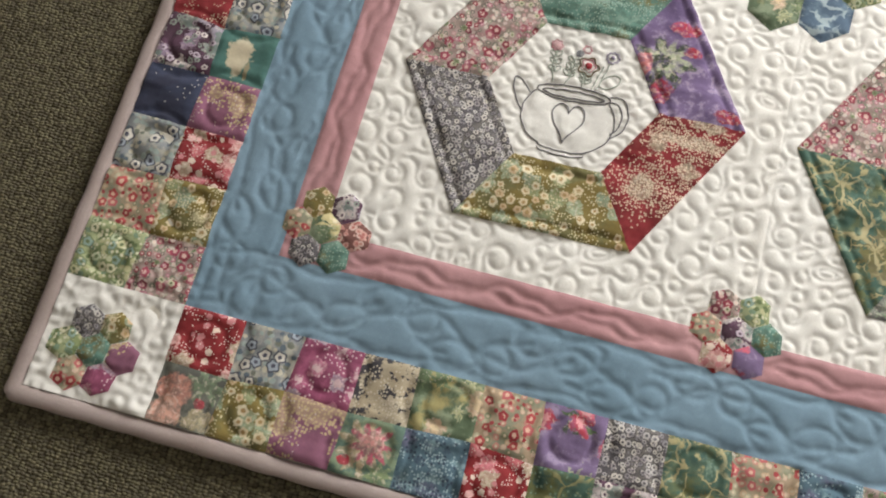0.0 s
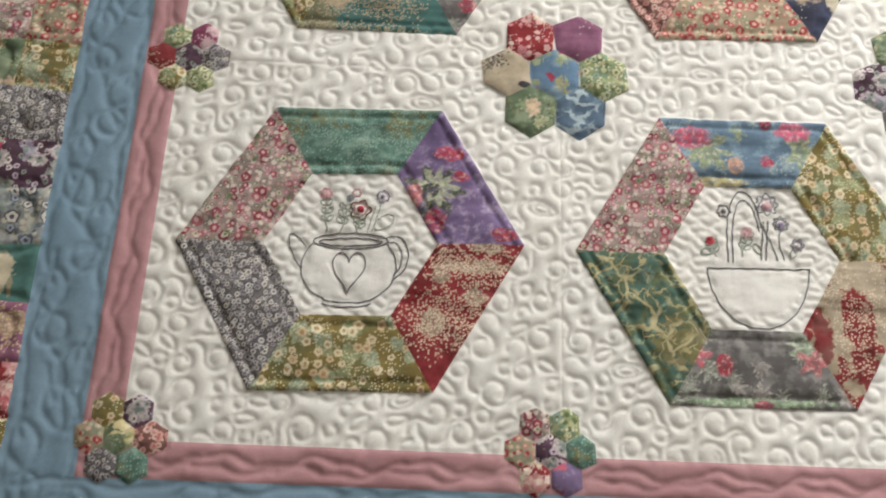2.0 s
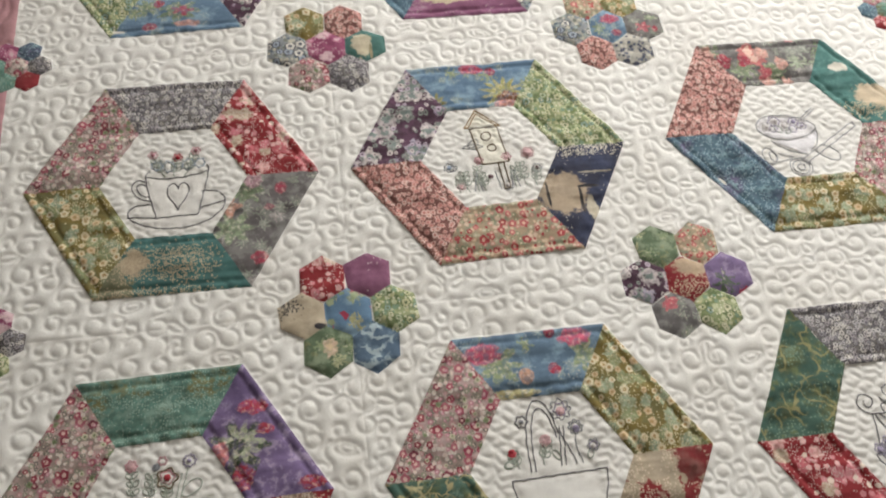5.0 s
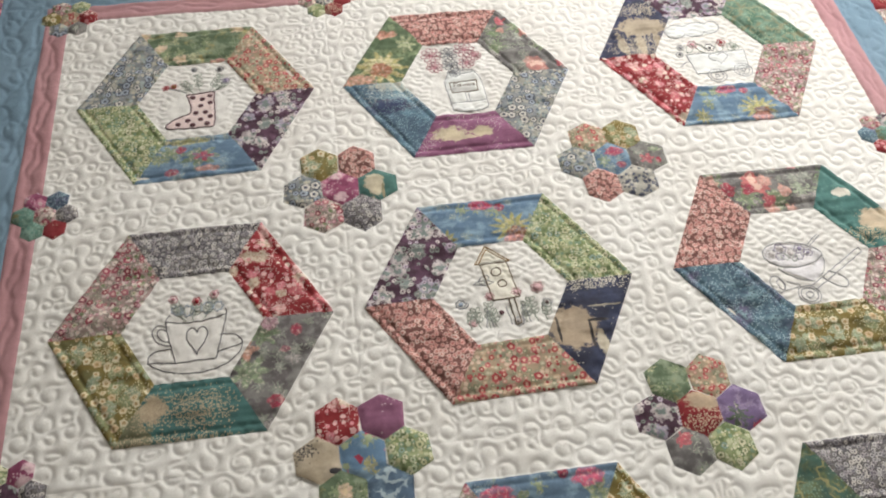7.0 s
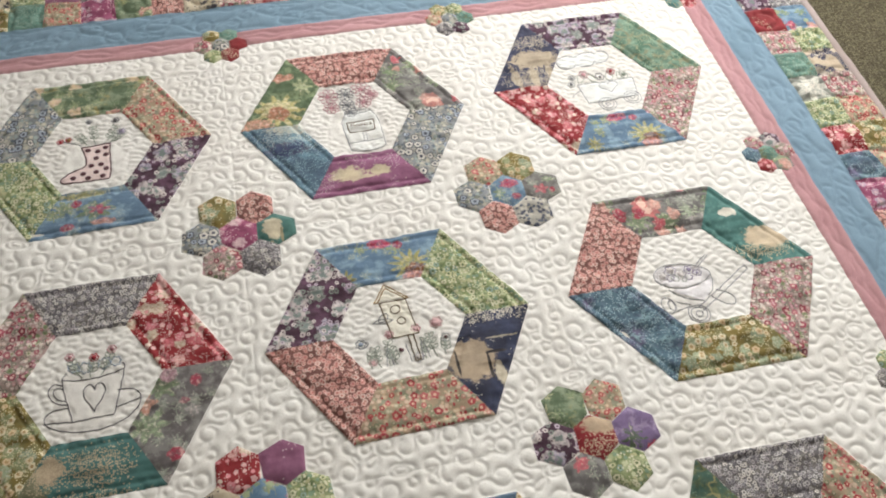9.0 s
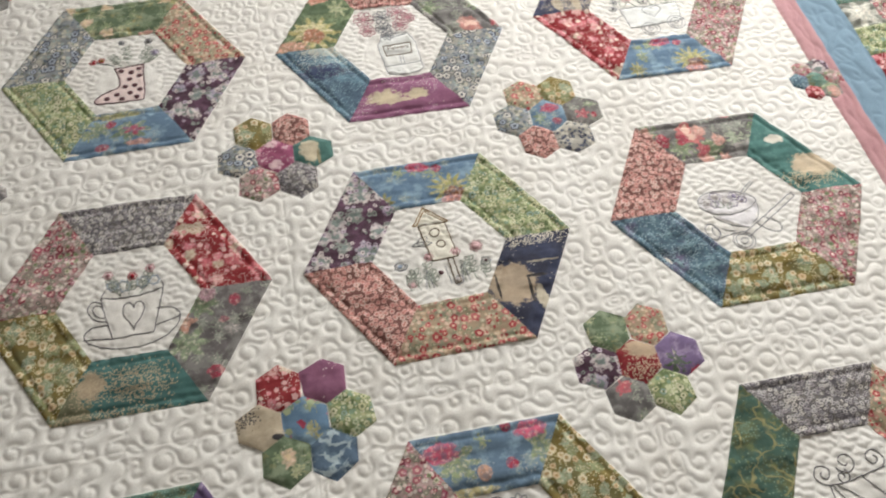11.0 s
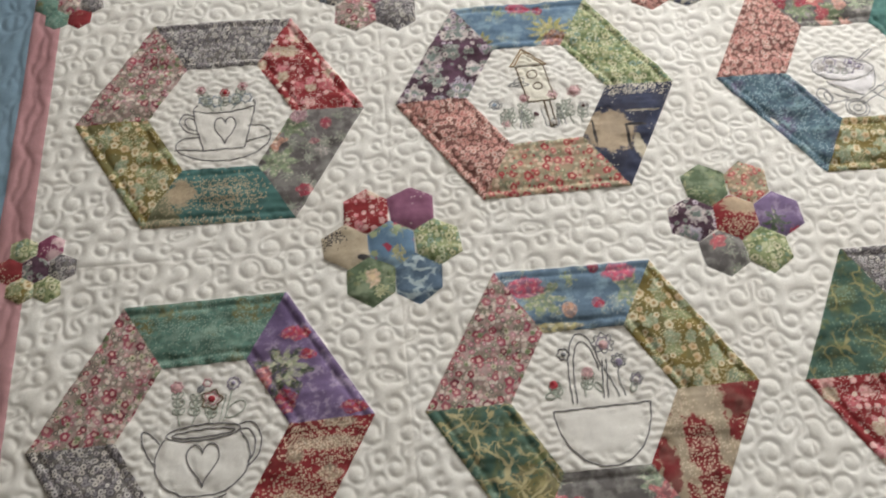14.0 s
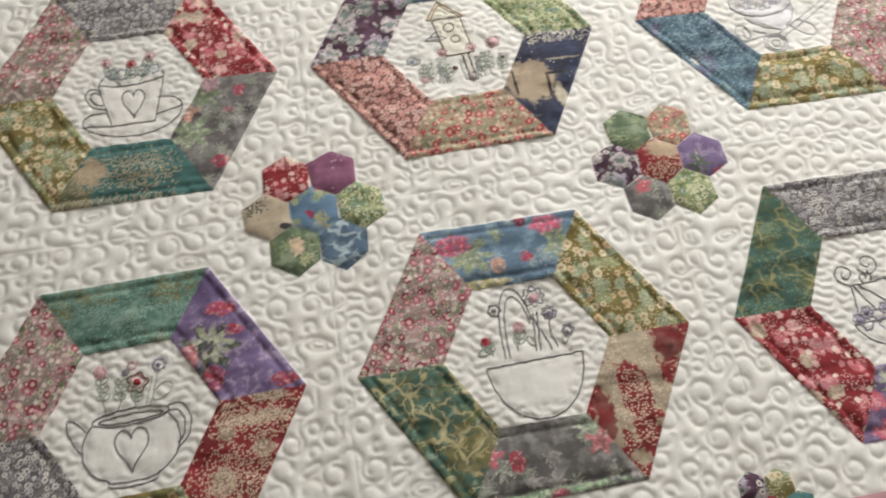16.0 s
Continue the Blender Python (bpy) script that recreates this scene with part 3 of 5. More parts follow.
    "teal_doe": print_cloth("teal_and_cream_cotton", "44736c", [("mottle", "3a6862", 30, 0.45, 0.6), ("wash", "cdc2a6", -0.004, 0.0, 0.011, 0.017, 0.7), ("wash", "9a8f70", 0.006, -0.012, 0.002, 0.01, 0.5)]),
    "purple_leaf": print_cloth("purple_leaf_cotton", "75618a", [("mottle", "a594b2", 90, 0.48, 0.6), ("mottle", "5f4d76", 30, 0.48, 0.62), ("blot", "3f5238", -0.016, 0.0, 0.027, 0.025, 0.5, 7), ("blot", "b4bb9c", -0.012, 0.004, 0.02, 0.018, 0.45, 9), ("blot", "35472f", -0.016, 0.001, 0.008, 0.007, 0.6), ("blot", "9c2038", -0.012, -0.026, 0.009, 0.011, 0.7), ("blot", "b02c48", -0.002, 0.036, 0.012, 0.007, 0.7), ("blot", "a8243e", 0.009, 0.014, 0.008, 0.005, 0.6), ("blot", "cf7f80", -0.031, -0.005, 0.007, 0.012, 0.5), ("blot", "a02038", 0.046, -0.038, 0.012, 0.006, 0.7)]),
})


def plain_cloth(name, colour, second, slub=0.06, weave=0.16):
    net = Net(name)
    at = piece_coords(net)
    return net.cloth(net.mix(net.step(net.noise(at, 9.0, 4.0), 0.35, 0.7), rgb(colour), rgb(second)), at, weave=weave, slub=slub)


white_cotton = plain_cloth("cream_white_cotton", "e6e3dc", "e0dcd4", 0.03)
blue_cotton = plain_cloth("dusty_blue_cotton", "7e96a6", "768f9f", 0.08)
pink_cotton = plain_cloth("dusty_pink_cotton", "b98f91", "b08487", 0.08)
binding_cotton = plain_cloth("pale_mauve_cotton", "b0a19c", "a4958f", 0.08)
backing_cotton = plain_cloth("backing_cotton", "d9d3c6", "d0c9bb")


def thread(name, colour, sheen=0.2):
    net = Net(name)
    tc = net.node("ShaderNodeTexCoord").outputs["Object"]
    n = net.noise(tc, 900.0, 2.0)
    net.put(net.bsdf.inputs["Base Color"], net.mix(net.step(n, 0.3, 0.7), rgb(colour), tuple(c * 0.6 for c in rgb(colour)[:3]) + (1.0,)))
    net.bsdf.inputs["Roughness"].default_value = 0.7
    net.bsdf.inputs["Sheen Weight"].default_value = sheen
    bump = net.node("ShaderNodeBump", Strength=0.4, Distance=0.0006, Height=n)
    net.put(net.bsdf.inputs["Normal"], bump.outputs[0])
    return net.mat


threads = {k: thread(k + "_thread", c) for k, c in {
    "charcoal": "777477", "brown": "7d6a4c", "red": "c2303f", "pink": "d99ba3", "lilac": "a79cb5", "green": "b2baab",
    "grey": "97989b", "plum": "5a2a33", "blue": "a9b8ca", "pale": "cfc7c2", "mist": "b0afb4", "rose": "dfb4b4", "ochre": "a17a3a"}.items()}


def carpet_material():
    net = Net("brown_loop_carpet")
    tc = net.node("ShaderNodeTexCoord").outputs["Object"]
    bent = net.vec("ADD", tc, net.vec("MULTIPLY", net.node("ShaderNodeTexNoise", Vector=tc, Scale=90.0, Detail=2.0).outputs[1], (0.004, 0.004, 0.0)))
    loops = net.node("ShaderNodeTexVoronoi", {"voronoi_dimensions": "2D"}, Vector=net.vec("MULTIPLY", bent, (1.0, 1.5, 1.0)), Scale=250.0, Randomness=0.5)
    fleck = net.node("ShaderNodeSeparateColor", Color=loops.outputs[1])
    col = net.ramp(fleck.outputs[0], ["666050", "736d58", "5b5544", "7e775f", "6b6552", "767058"])
    col = net.mix(net.step(net.noise(tc, 5.0, 4.0), 0.35, 0.7), col, net.mix(1.0, col, (0.86, 0.86, 0.86, 1.0), "MULTIPLY"))
    # Shade in the gaps between loops is put into the colour.
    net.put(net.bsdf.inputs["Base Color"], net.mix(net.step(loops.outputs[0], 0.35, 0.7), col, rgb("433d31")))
    net.bsdf.inputs["Roughness"].default_value = 1.0
    net.bsdf.inputs["Specular IOR Level"].default_value = 0.05
    high = net.math("MULTIPLY_ADD", net.noise(tc, 700.0, 2.0), 0.3, net.math("SUBTRACT", 1.0, loops.outputs[0]))
    bump = net.node("ShaderNodeBump", Strength=0.8, Distance=0.003, Height=high)
    net.put(net.bsdf.inputs["Normal"], bump.outputs[0])
    return net.mat


def paint_material(name, colour):
    net = Net(name)
    tc = net.node("ShaderNodeTexCoord").outputs["Object"]
    net.put(net.bsdf.inputs["Base Color"], net.mix(net.noise(tc, 3.0, 4.0), rgb(colour), tuple(c * 0.93 for c in rgb(colour)[:3]) + (1.0,)))
    net.bsdf.inputs["Roughness"].default_value = 0.7
    bump = net.node("ShaderNodeBump", Strength=0.1, Distance=0.001, Height=net.noise(tc, 300.0, 2.0))
    net.put(net.bsdf.inputs["Normal"], bump.outputs[0])
    return net.mat


def glass_material():
    net = Net("window_glass")
    net.bsdf.inputs["Transmission Weight"].default_value = 1.0
    net.bsdf.inputs["Roughness"].default_value = 0.0
    net.bsdf.inputs["IOR"].default_value = 1.45
    return net.mat


wall_paint, ceiling_paint, frame_paint = paint_material("wall_paint", "a59d93"), paint_material("ceiling_paint", "eceae4"), paint_material("window_paint", "f0efea")


# ---- room ----
def box(bm, x0, x1, y0, y1, z0, z1):
    m = Matrix.Translation(((x0 + x1) / 2, (y0 + y1) / 2, (z0 + z1) / 2)) @ Matrix.Diagonal((x1 - x0, y1 - y0, z1 - z0, 1))
    bmesh.ops.create_cube(bm, size=1.0, matrix=m)


def solid(name, boxes, material, parent=None):
    bm = bmesh.new()
    for b in boxes:
        box(bm, *b)
    me = bpy.data.meshes.new(name)
    bm.to_mesh(me)
    bm.free()
    me.materials.append(material)
    ob = new(name, me)
    ob.parent = parent
    return ob


x0, x1, y0, y1, top = ROOM
wx0, wx1, wz0, wz1 = WINDOW
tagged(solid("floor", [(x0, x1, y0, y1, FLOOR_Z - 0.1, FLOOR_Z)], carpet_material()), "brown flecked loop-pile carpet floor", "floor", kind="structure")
tagged(solid("wall_south", [(x0 - 0.1, x1 + 0.1, y0 - 0.1, y0, FLOOR_Z, top)], wall_paint), "plain warm white painted wall", "wall", kind="structure")
tagged(solid("wall_west", [(x0 - 0.1, x0, y0, y1, FLOOR_Z, top)], wall_paint), "plain warm white painted wall", "wall", kind="structure")
tagged(solid("wall_east", [(x1, x1 + 0.1, y0, y1, FLOOR_Z, top)], wall_paint), "plain warm white painted wall", "wall", kind="structure")
tagged(solid("wall_north", [(x0 - 0.1, wx0, y1, y1 + 0.12, FLOOR_Z, top), (wx1, x1 + 0.1, y1, y1 + 0.12, FLOOR_Z, top), (wx0, wx1, y1, y1 + 0.12, FLOOR_Z, wz0), (wx0, wx1, y1, y1 + 0.12, wz1, top)], wall_paint), "plain warm white wall with a window opening", "wall", kind="structure")
tagged(solid("ceiling", [(x0 - 0.1, x1 + 0.1, y0 - 0.1, y1 + 0.12, top, top + 0.1)], ceiling_paint), "plain white painted ceiling", "ceiling", kind="structure")
window = tagged(new("window_1"), "white framed window with two panes", "window", kind="structure")
solid("window_frame", [(wx0, wx0 + 0.05, y1 + 0.04, y1 + 0.09, wz0, wz1), (wx1 - 0.05, wx1, y1 + 0.04, y1 + 0.09, wz0, wz1), (wx0 + 0.05, wx1 - 0.05, y1 + 0.04, y1 + 0.09, wz0, wz0 + 0.05), (wx0 + 0.05, wx1 - 0.05, y1 + 0.04, y1 + 0.09, wz1 - 0.05, wz1), ((wx0 + wx1) / 2 - 0.025, (wx0 + wx1) / 2 + 0.025, y1 + 0.04, y1 + 0.09, wz0 + 0.05, wz1 - 0.05)], frame_paint, window)
glass = glass_material()
for a, b in ((wx0 + 0.05, (wx0 + wx1) / 2 - 0.025), ((wx0 + wx1) / 2 + 0.025, wx1 - 0.05)):
    solid("pane", [(a, b, y1 + 0.062, y1 + 0.068, wz0 + 0.05, wz1 - 0.05)], glass, window).visible_shadow = False

# ---- the quilt's plan, in millimetres ----
RING = {  # corners: bottom left, bottom right, top right, top left
    "field": ((-181, -163), (882, -168), (877, 864), (-170, 839)),
    "pink": ((-212, -192), (912, -197), (911, 895), (-200, 868)),
    "blue": ((-272, -250), (965, -255), (968, 955), (-262, 925)),
    "squares": ((-373, -342), (1066, -357), (1070, 1058), (-361, 1027)),
    "edge": ((-385, -354), (1078, -369), (1082, 1070), (-373, 1039)),
}
BLOCKS = {  # centre, then the half-width and half-height directions
    "a": (-11, 7, 148, 3, 0, 146), "b": (333, 8, 152, 0, 2, 149), "c": (677, 3, 150, -1, 0, 149),
    "d": (1, 343, 148, 1, 1, 148), "e": (334, 347, 152, 4, -2, 146), "f": (693, 351, 159, 0, -6, 150),
    "g": (2, 676, 148, 4, -2, 149), "h": (338, 679, 151, 1, -1, 149), "i": (693, 696, 158, 2, 1, 155),
}
BIG, SMALL = 25.5, 14.0
ROSETTES = [  # x, y, side, cloths: middle, then from the east anticlockwise
    (165, 177, BIG, "blue_rose lime_floral plum_plain red_floral beige_doe green_rose blue_limb"),
    (509, 178, BIG, "red_half purple_rose tan_red green_rose plum_floral grey_rose lime_floral"),
    (170, 511, BIG, "magenta teal_doe coral_dense olive_floral blue_grey pink_floral grey_daisy"),
    (507, 519, BIG, "posy_doe grey_doe olive_floral tan_red blue_grey coral_dense navy_fleck"),
    (-169, 180, SMALL, "plum_floral grey_daisy magenta lime_floral red_spray olive_floral lime_floral"),
    (-167, 510, SMALL, "pink_floral grey_daisy blue_speckle magenta green_mottle green_mottle red_spray"),
    (175, 853, SMALL, "blue_grey red_spray green_mottle olive_floral pink_floral lime_floral red_spray"),
    (511, 859, SMALL, "blue_grey green_mottle lime_floral olive_floral tan_red grey_daisy plum_floral"),
    (874, 522, SMALL, "green_mottle pink_floral plum_floral pink_floral blue_speckle red_floral grey_rose"),
    (880, 178, SMALL, "plum_floral green_mottle tan_red lime_floral grey_daisy magenta purple_rose"),
    (158, -161, SMALL, "plum_floral green_mottle lime_floral pink_floral tan_red red_floral purple_rose"),
    (505, -165, SMALL, "red_spray teal_spray olive_floral plum_floral blue_grey coral_dense lime_floral"),
    (-181, -161, SMALL, "green_rose coral_dense plum_floral olive_floral tan_red grey_daisy green_mottle"),
    (884, -166, SMALL, "magenta lime_floral tan_red blue_grey olive_floral purple_rose green_rose"),
    (878, 862, SMALL, "olive_floral plum_floral lime_floral blue_grey pink_floral teal_spray red_floral"),
    (-169, 846, SMALL, "tan_red red_floral lime_floral pink_floral olive_floral blue_grey grey_rose"),
    (-330, -303, SMALL, "green_mottle plum_cream olive_floral grey_daisy lime_floral tan_red magenta"),
    (1020, -308, SMALL, "pink_floral lime_floral grey_daisy red_floral green_rose blue_grey purple_rose"),
    (1022, 1008, SMALL, "lime_floral magenta grey_rose olive_floral tan_red blue_speckle plum_floral"),
    (-318, 978, SMALL, "red_floral blue_grey coral_dense lime_floral plum_floral teal_spray tan_red"),
]
BLOCK_CLOTHS = {  # from the upper right edge anticlockwise: upper right, top, upper left, lower left, bottom, lower right
    "a": "purple_leaf green_mottle pink_floral grey_daisy olive_floral red_cluster",
    "b": "olive_floral blue_pair pink_floral branch_scene grey_pair beige_streak",
    "c": "tan_red grey_daisy green_branch red_floral purple_rose lime_floral",
    "d": "red_floral grey_daisy pink_floral olive_floral teal_cluster grey_figure",
    "e": "lime_floral blue_burst plum_floral coral_dense tan_red navy_figure",
    "f": "teal_scene grey_rose coral_dense blue_speckle olive_floral pink_floral",
    "g": "tan_red green_rose blue_grey lime_floral posy_scene plum_floral",
    "h": "grey_rose coral_dense dahlia_scene dusk_scene plum_figure blue_grey",
    "i": "green_vein plum_floral grove_scene red_floral blue_burst pink_floral",
}


def corner_of(block, k, scale=1.0):
    cx, cy, ax, ay, bx, by = BLOCKS[block]
    u, v = math.cos(radians(60 * k)) * scale, math.sin(radians(60 * k)) * scale
    return np.array((cx + u * ax + v * bx, cy + u * ay + v * by))


def ring_point(name, u, v):
    a, b, c, d = (np.array(p, float) for p in RING[name])
    return (1 - v) * ((1 - u) * a + u * b) + v * ((1 - u) * d + u * c)


# ---- the quilted relief: stitched lines pull the wadding down ----
GX, GY, GW, GH = -395, -380, 1490, 1465
yy, xx = np.mgrid[0:GH, 0:GW].astype(np.float32)
xx, yy = xx + GX, yy + GY


def inside(poly, grow=0.0):
    """Cells inside a convex polygon, given anticlockwise."""
    m = np.ones((GH, GW), bool)
    for (ax, ay), (bx, by) in zip(poly, [*poly[1:], poly[0]]):
        l = math.hypot(bx - ax, by - ay)
        m &= ((bx - ax) * (yy - ay) - (by - ay) * (xx - ax)) / l > -grow
    return m


field = inside(RING["field"])
pink_zone, blue_zone, square_zone = inside(RING["pink"]) & ~field, inside(RING["blue"]) & ~inside(RING["pink"]), inside(RING["squares"]) & ~inside(RING["blue"])
hex_outer = np.zeros((GH, GW), bool)
hex_inner = np.zeros((GH, GW), bool)
for b in BLOCKS:
    hex_outer |= inside([corner_of(b, k) for k in range(6)])
    hex_inner |= inside([corner_of(b, k, 0.5) for k in range(6)])


def petals(x, y, side):
    """Centres of the seven hexagons of a rosette."""
    d = side * math.sqrt(3)
    return [(x, y)] + [(x + d * math.cos(radians(60 * k)), y + d * math.sin(radians(60 * k))) for k in range(6)]


def hexagon(x, y, side):
    return [np.array((x + side * math.cos(radians(30 + 60 * k)), y + side * math.sin(radians(30 + 60 * k)))) for k in range(6)]


rose_zone = np.zeros((GH, GW), bool)
for x, y, side, _ in ROSETTES:
    for c in petals(x, y, side):
        rose_zone |= inside(hexagon(*c, side))
white_zone = field & ~hex_outer & ~rose_zone


def mark(grid, pts, zone=None):
    p = np.asarray(pts, float)
    i, j = np.round(p[:, 1] - GY).astype(int), np.round(p[:, 0] - GX).astype(int)
    ok = (i >= 0) & (i < GH) & (j >= 0) & (j < GW)
    i, j = i[ok], j[ok]
    if zone is not None:
        ok = zone[i, j]
        i, j = i[ok], j[ok]
    grid[i, j] = True


def line(a, b, n=0):
    n = n or int(math.dist(a, b) * 2) + 2
    t = np.linspace(0, 1, n)[:, None]
    return np.array(a) * (1 - t) + np.array(b) * t


def leaf(x, y, size, turn):
    t = np.linspace(0, 2 * math.pi, 120)
    out = []
    for k in (1.0, 0.5):
        u, v = size * k * np.cos(t), 0.46 * size * k * np.sin(t) * (1 - 0.25 * np.cos(t))
        out.append(np.stack((x + u * math.cos(turn) - v * math.sin(turn), y + u * math.sin(turn) + v * math.cos(turn)), 1))
    return np.concatenate(out)


def vine_leaf(x, y, size, turn):
    """A pointed leaf on its stem."""
    t = np.linspace(0, 2 * math.pi, 260)
    u, v = size * np.cos(t), 0.62 * size * np.sin(t) * np.abs(np.sin(t)) ** 0.6
    rib = np.linspace(-1.7, -0.3, 90) * size
    u, v = np.concatenate((u, rib)), np.concatenate((v, 0.1 * size * np.sin(rib / size * 2.5)))
    return np.stack((x + u * math.cos(turn) - v * math.sin(turn), y + u * math.sin(turn) + v * math.cos(turn)), 1)


rng = random.Random(7)
stitched = np.zeros((GH, GW), bool)


def fill_with_curls(zone, box, gap, r0, r1, leaves):
    """Curls side by side over a zone; each tail stops short of its neighbours."""
    spots, cell = [], {}
    bx0, bx1, by0, by1 = box
    for _ in range(int((bx1 - bx0) * (by1 - by0) / gap ** 2 * 40)):
        p = (rng.uniform(bx0, bx1), rng.uniform(by0, by1))
        key = (int(p[0] // gap), int(p[1] // gap))
        if not zone[int(p[1] - GY), int(p[0] - GX)]:
            continue
        if any((p[0] - q[0]) ** 2 + (p[1] - q[1]) ** 2 < gap * gap for i in (-1, 0, 1) for j in (-1, 0, 1) for q in cell.get((key[0] + i, key[1] + j), ())):
            continue
        cell.setdefault(key, []).append(p)
        spots.append(p)
    tails = []
    for x, y in spots:
        if rng.random() < leaves:
            mark(stitched, leaf(x, y, rng.uniform(r1, r1 * 1.15), rng.uniform(-0.5, 0.5)), zone)
            continue
        r, turn, hand = rng.uniform(r0, r1), rng.uniform(0, 6.28), rng.choice((-1, 1))
        t = np.linspace(0, 1, 150)
        a = turn + hand * t * 2 * math.pi * rng.uniform(0.85, 1.2)
        rad = r * (0.56 + 0.44 * t)
        p = np.stack((x + rad * np.cos(a), y + rad * np.sin(a)), 1)
        mark(stitched, p, zone)
        tails.append((p[-1], a[-1] + hand * math.pi / 2, hand))
    for way, head, hand in tails:
        pts = [way]
        for k in range(70):
            head -= hand * (0.02 + 0.05 * min(1, k / 20))
            way = way + 0.6 * np.array((math.cos(head), math.sin(head)))
            ahead = way + 3.2 * np.array((math.cos(head), math.sin(head)))
            i, j = int(ahead[1] - GY), int(ahead[0] - GX)
            if i < 2 or j < 2 or (k > 6 and stitched[i - 1:i + 2, j - 1:j + 2].any()):
                break
            pts.append(way)
        mark(stitched, pts, zone)
    # small beads and leaves where a gap is left
    for _ in range(int((bx1 - bx0) * (by1 - by0) / gap ** 2 * 60)):
        p = (rng.uniform(bx0, bx1), rng.uniform(by0, by1))
        i, j = int(p[1] - GY), int(p[0] - GX)
        k = int(r0 * 0.85)
        if i < k or j < k or not zone[i, j] or stitched[i - k:i + k + 1, j - k:j + k + 1].any():
            continue
        if rng.random() < 0.8:
            a = np.linspace(0, rng.uniform(3.2, 6.0), 60) + rng.uniform(0, 6.28)
            mark(stitched, np.stack((p[0] + 0.75 * k * np.cos(a), p[1] + 0.75 * k * np.sin(a)), 1), zone)
        else:
            mark(stitched, leaf(p[0], p[1], r0, rng.uniform(-0.8, 0.8))[:120], zone)


fill_with_curls(white_zone, (-178, 880, -165, 862), 26.5, 8.6, 12.6, 0.06)

# small wandering lines behind the embroidered motifs
motif_room = np.zeros((GH, GW), bool)
for b, (cx, cy, *_) in BLOCKS.items():
    motif_room |= ((xx - cx - 1) / 40) ** 2 + ((yy - cy + 18) / 36) ** 2 < 1
wander = hex_inner & ~motif_room
for b, (cx, cy, *_) in BLOCKS.items():
    for k in range(-9, 10):
        t = np.arange(-78, 78, 0.25)
        ph = rng.uniform(0, 6.28)
        v = cy + 7.5 * k + 2.6 * np.sin(t / 3.2 + ph) + 1.6 * np.sin(t / 1.9 + 2 * ph)
        mark(stitched, np.stack((cx + t + 2.0 * np.sin(t / 2.4 + ph), v), 1), wander)

# ---- embroidery, drawn in millimetres from each block's middle ----
def seg(*pts):
    return np.concatenate([line(a, b, max(3, int(math.dist(a, b) / 1.2))) for a, b in zip(pts, pts[1:])])


def arc(cx, cy, rx, ry, a0=0, a1=360):
    t = np.radians(np.linspace(a0, a1, max(8, int(abs(a1 - a0) / 360 * 2 * math.pi * max(rx, ry) / 1.1))))
    return np.stack((cx + rx * np.cos(t), cy + ry * np.sin(t)), 1)


def bow(a, b, c, d):
    t = np.linspace(0, 1, max(8, int((math.dist(a, b) + math.dist(b, c) + math.dist(c, d)) / 1.3)))[:, None]
    return np.array(a) * (1 - t) ** 3 + 3 * np.array(b) * t * (1 - t) ** 2 + 3 * np.array(c) * t ** 2 * (1 - t) + np.array(d) * t ** 3


def heart(x, y, w, h):
    t = np.linspace(0, 2 * math.pi, 90)
    return np.stack((x + w / 2 * np.sin(t) ** 3, y + h / 2 * (0.8 * np.cos(t) - 0.32 * np.cos(2 * t) - 0.12 * np.cos(3 * t) - 0.06 * np.cos(4 * t) + 0.1)), 1)


def bloom(x, y, r, n=6):
    t = np.linspace(0, 2 * math.pi, 16 * n)
    rad = r * (0.87 + 0.13 * np.cos(n * t))
    return np.stack((x + rad * np.cos(t), y + rad * np.sin(t)), 1)


def sprig(x, y, size, turn):
    """A small pointed leaf outline."""
    t = np.linspace(0, math.pi * 2, 24)
    u, v = size * (0.5 - 0.5 * np.cos(t)), 0.28 * size * np.sin(t)
    c, s = math.cos(radians(turn)), math.sin(radians(turn))
    return np.stack((x + u * c - v * s, y + u * s + v * c), 1)


def scroll(x, y, r, turn, hand=1):
    t = np.linspace(0, 1, 60)
    a = radians(turn) + hand * t * 8.5
    return np.stack((x + r * (1 - 0.8 * t) * np.cos(a), y + r * (1 - 0.8 * t) * np.sin(a)), 1)


def twig(a, b, side=1):
    """A stem with paired leaves."""
    a, b = np.array(a, float), np.array(b, float)
    m = (a + b) / 2 + side * 3 * np.array((-(b - a)[1], (b - a)[0])) / (np.linalg.norm(b - a) + 1e-6)
    out = [("green", bow(a, m, m, b))]
    ang = math.degrees(math.atan2(*(b - a)[::-1]))
    for k in (0.35, 0.6, 0.85):
        p = a + (b - a) * k
        out += [("green", sprig(*p, 7, ang + 45)), ("green", sprig(*p, 7, ang - 45))]
    return out


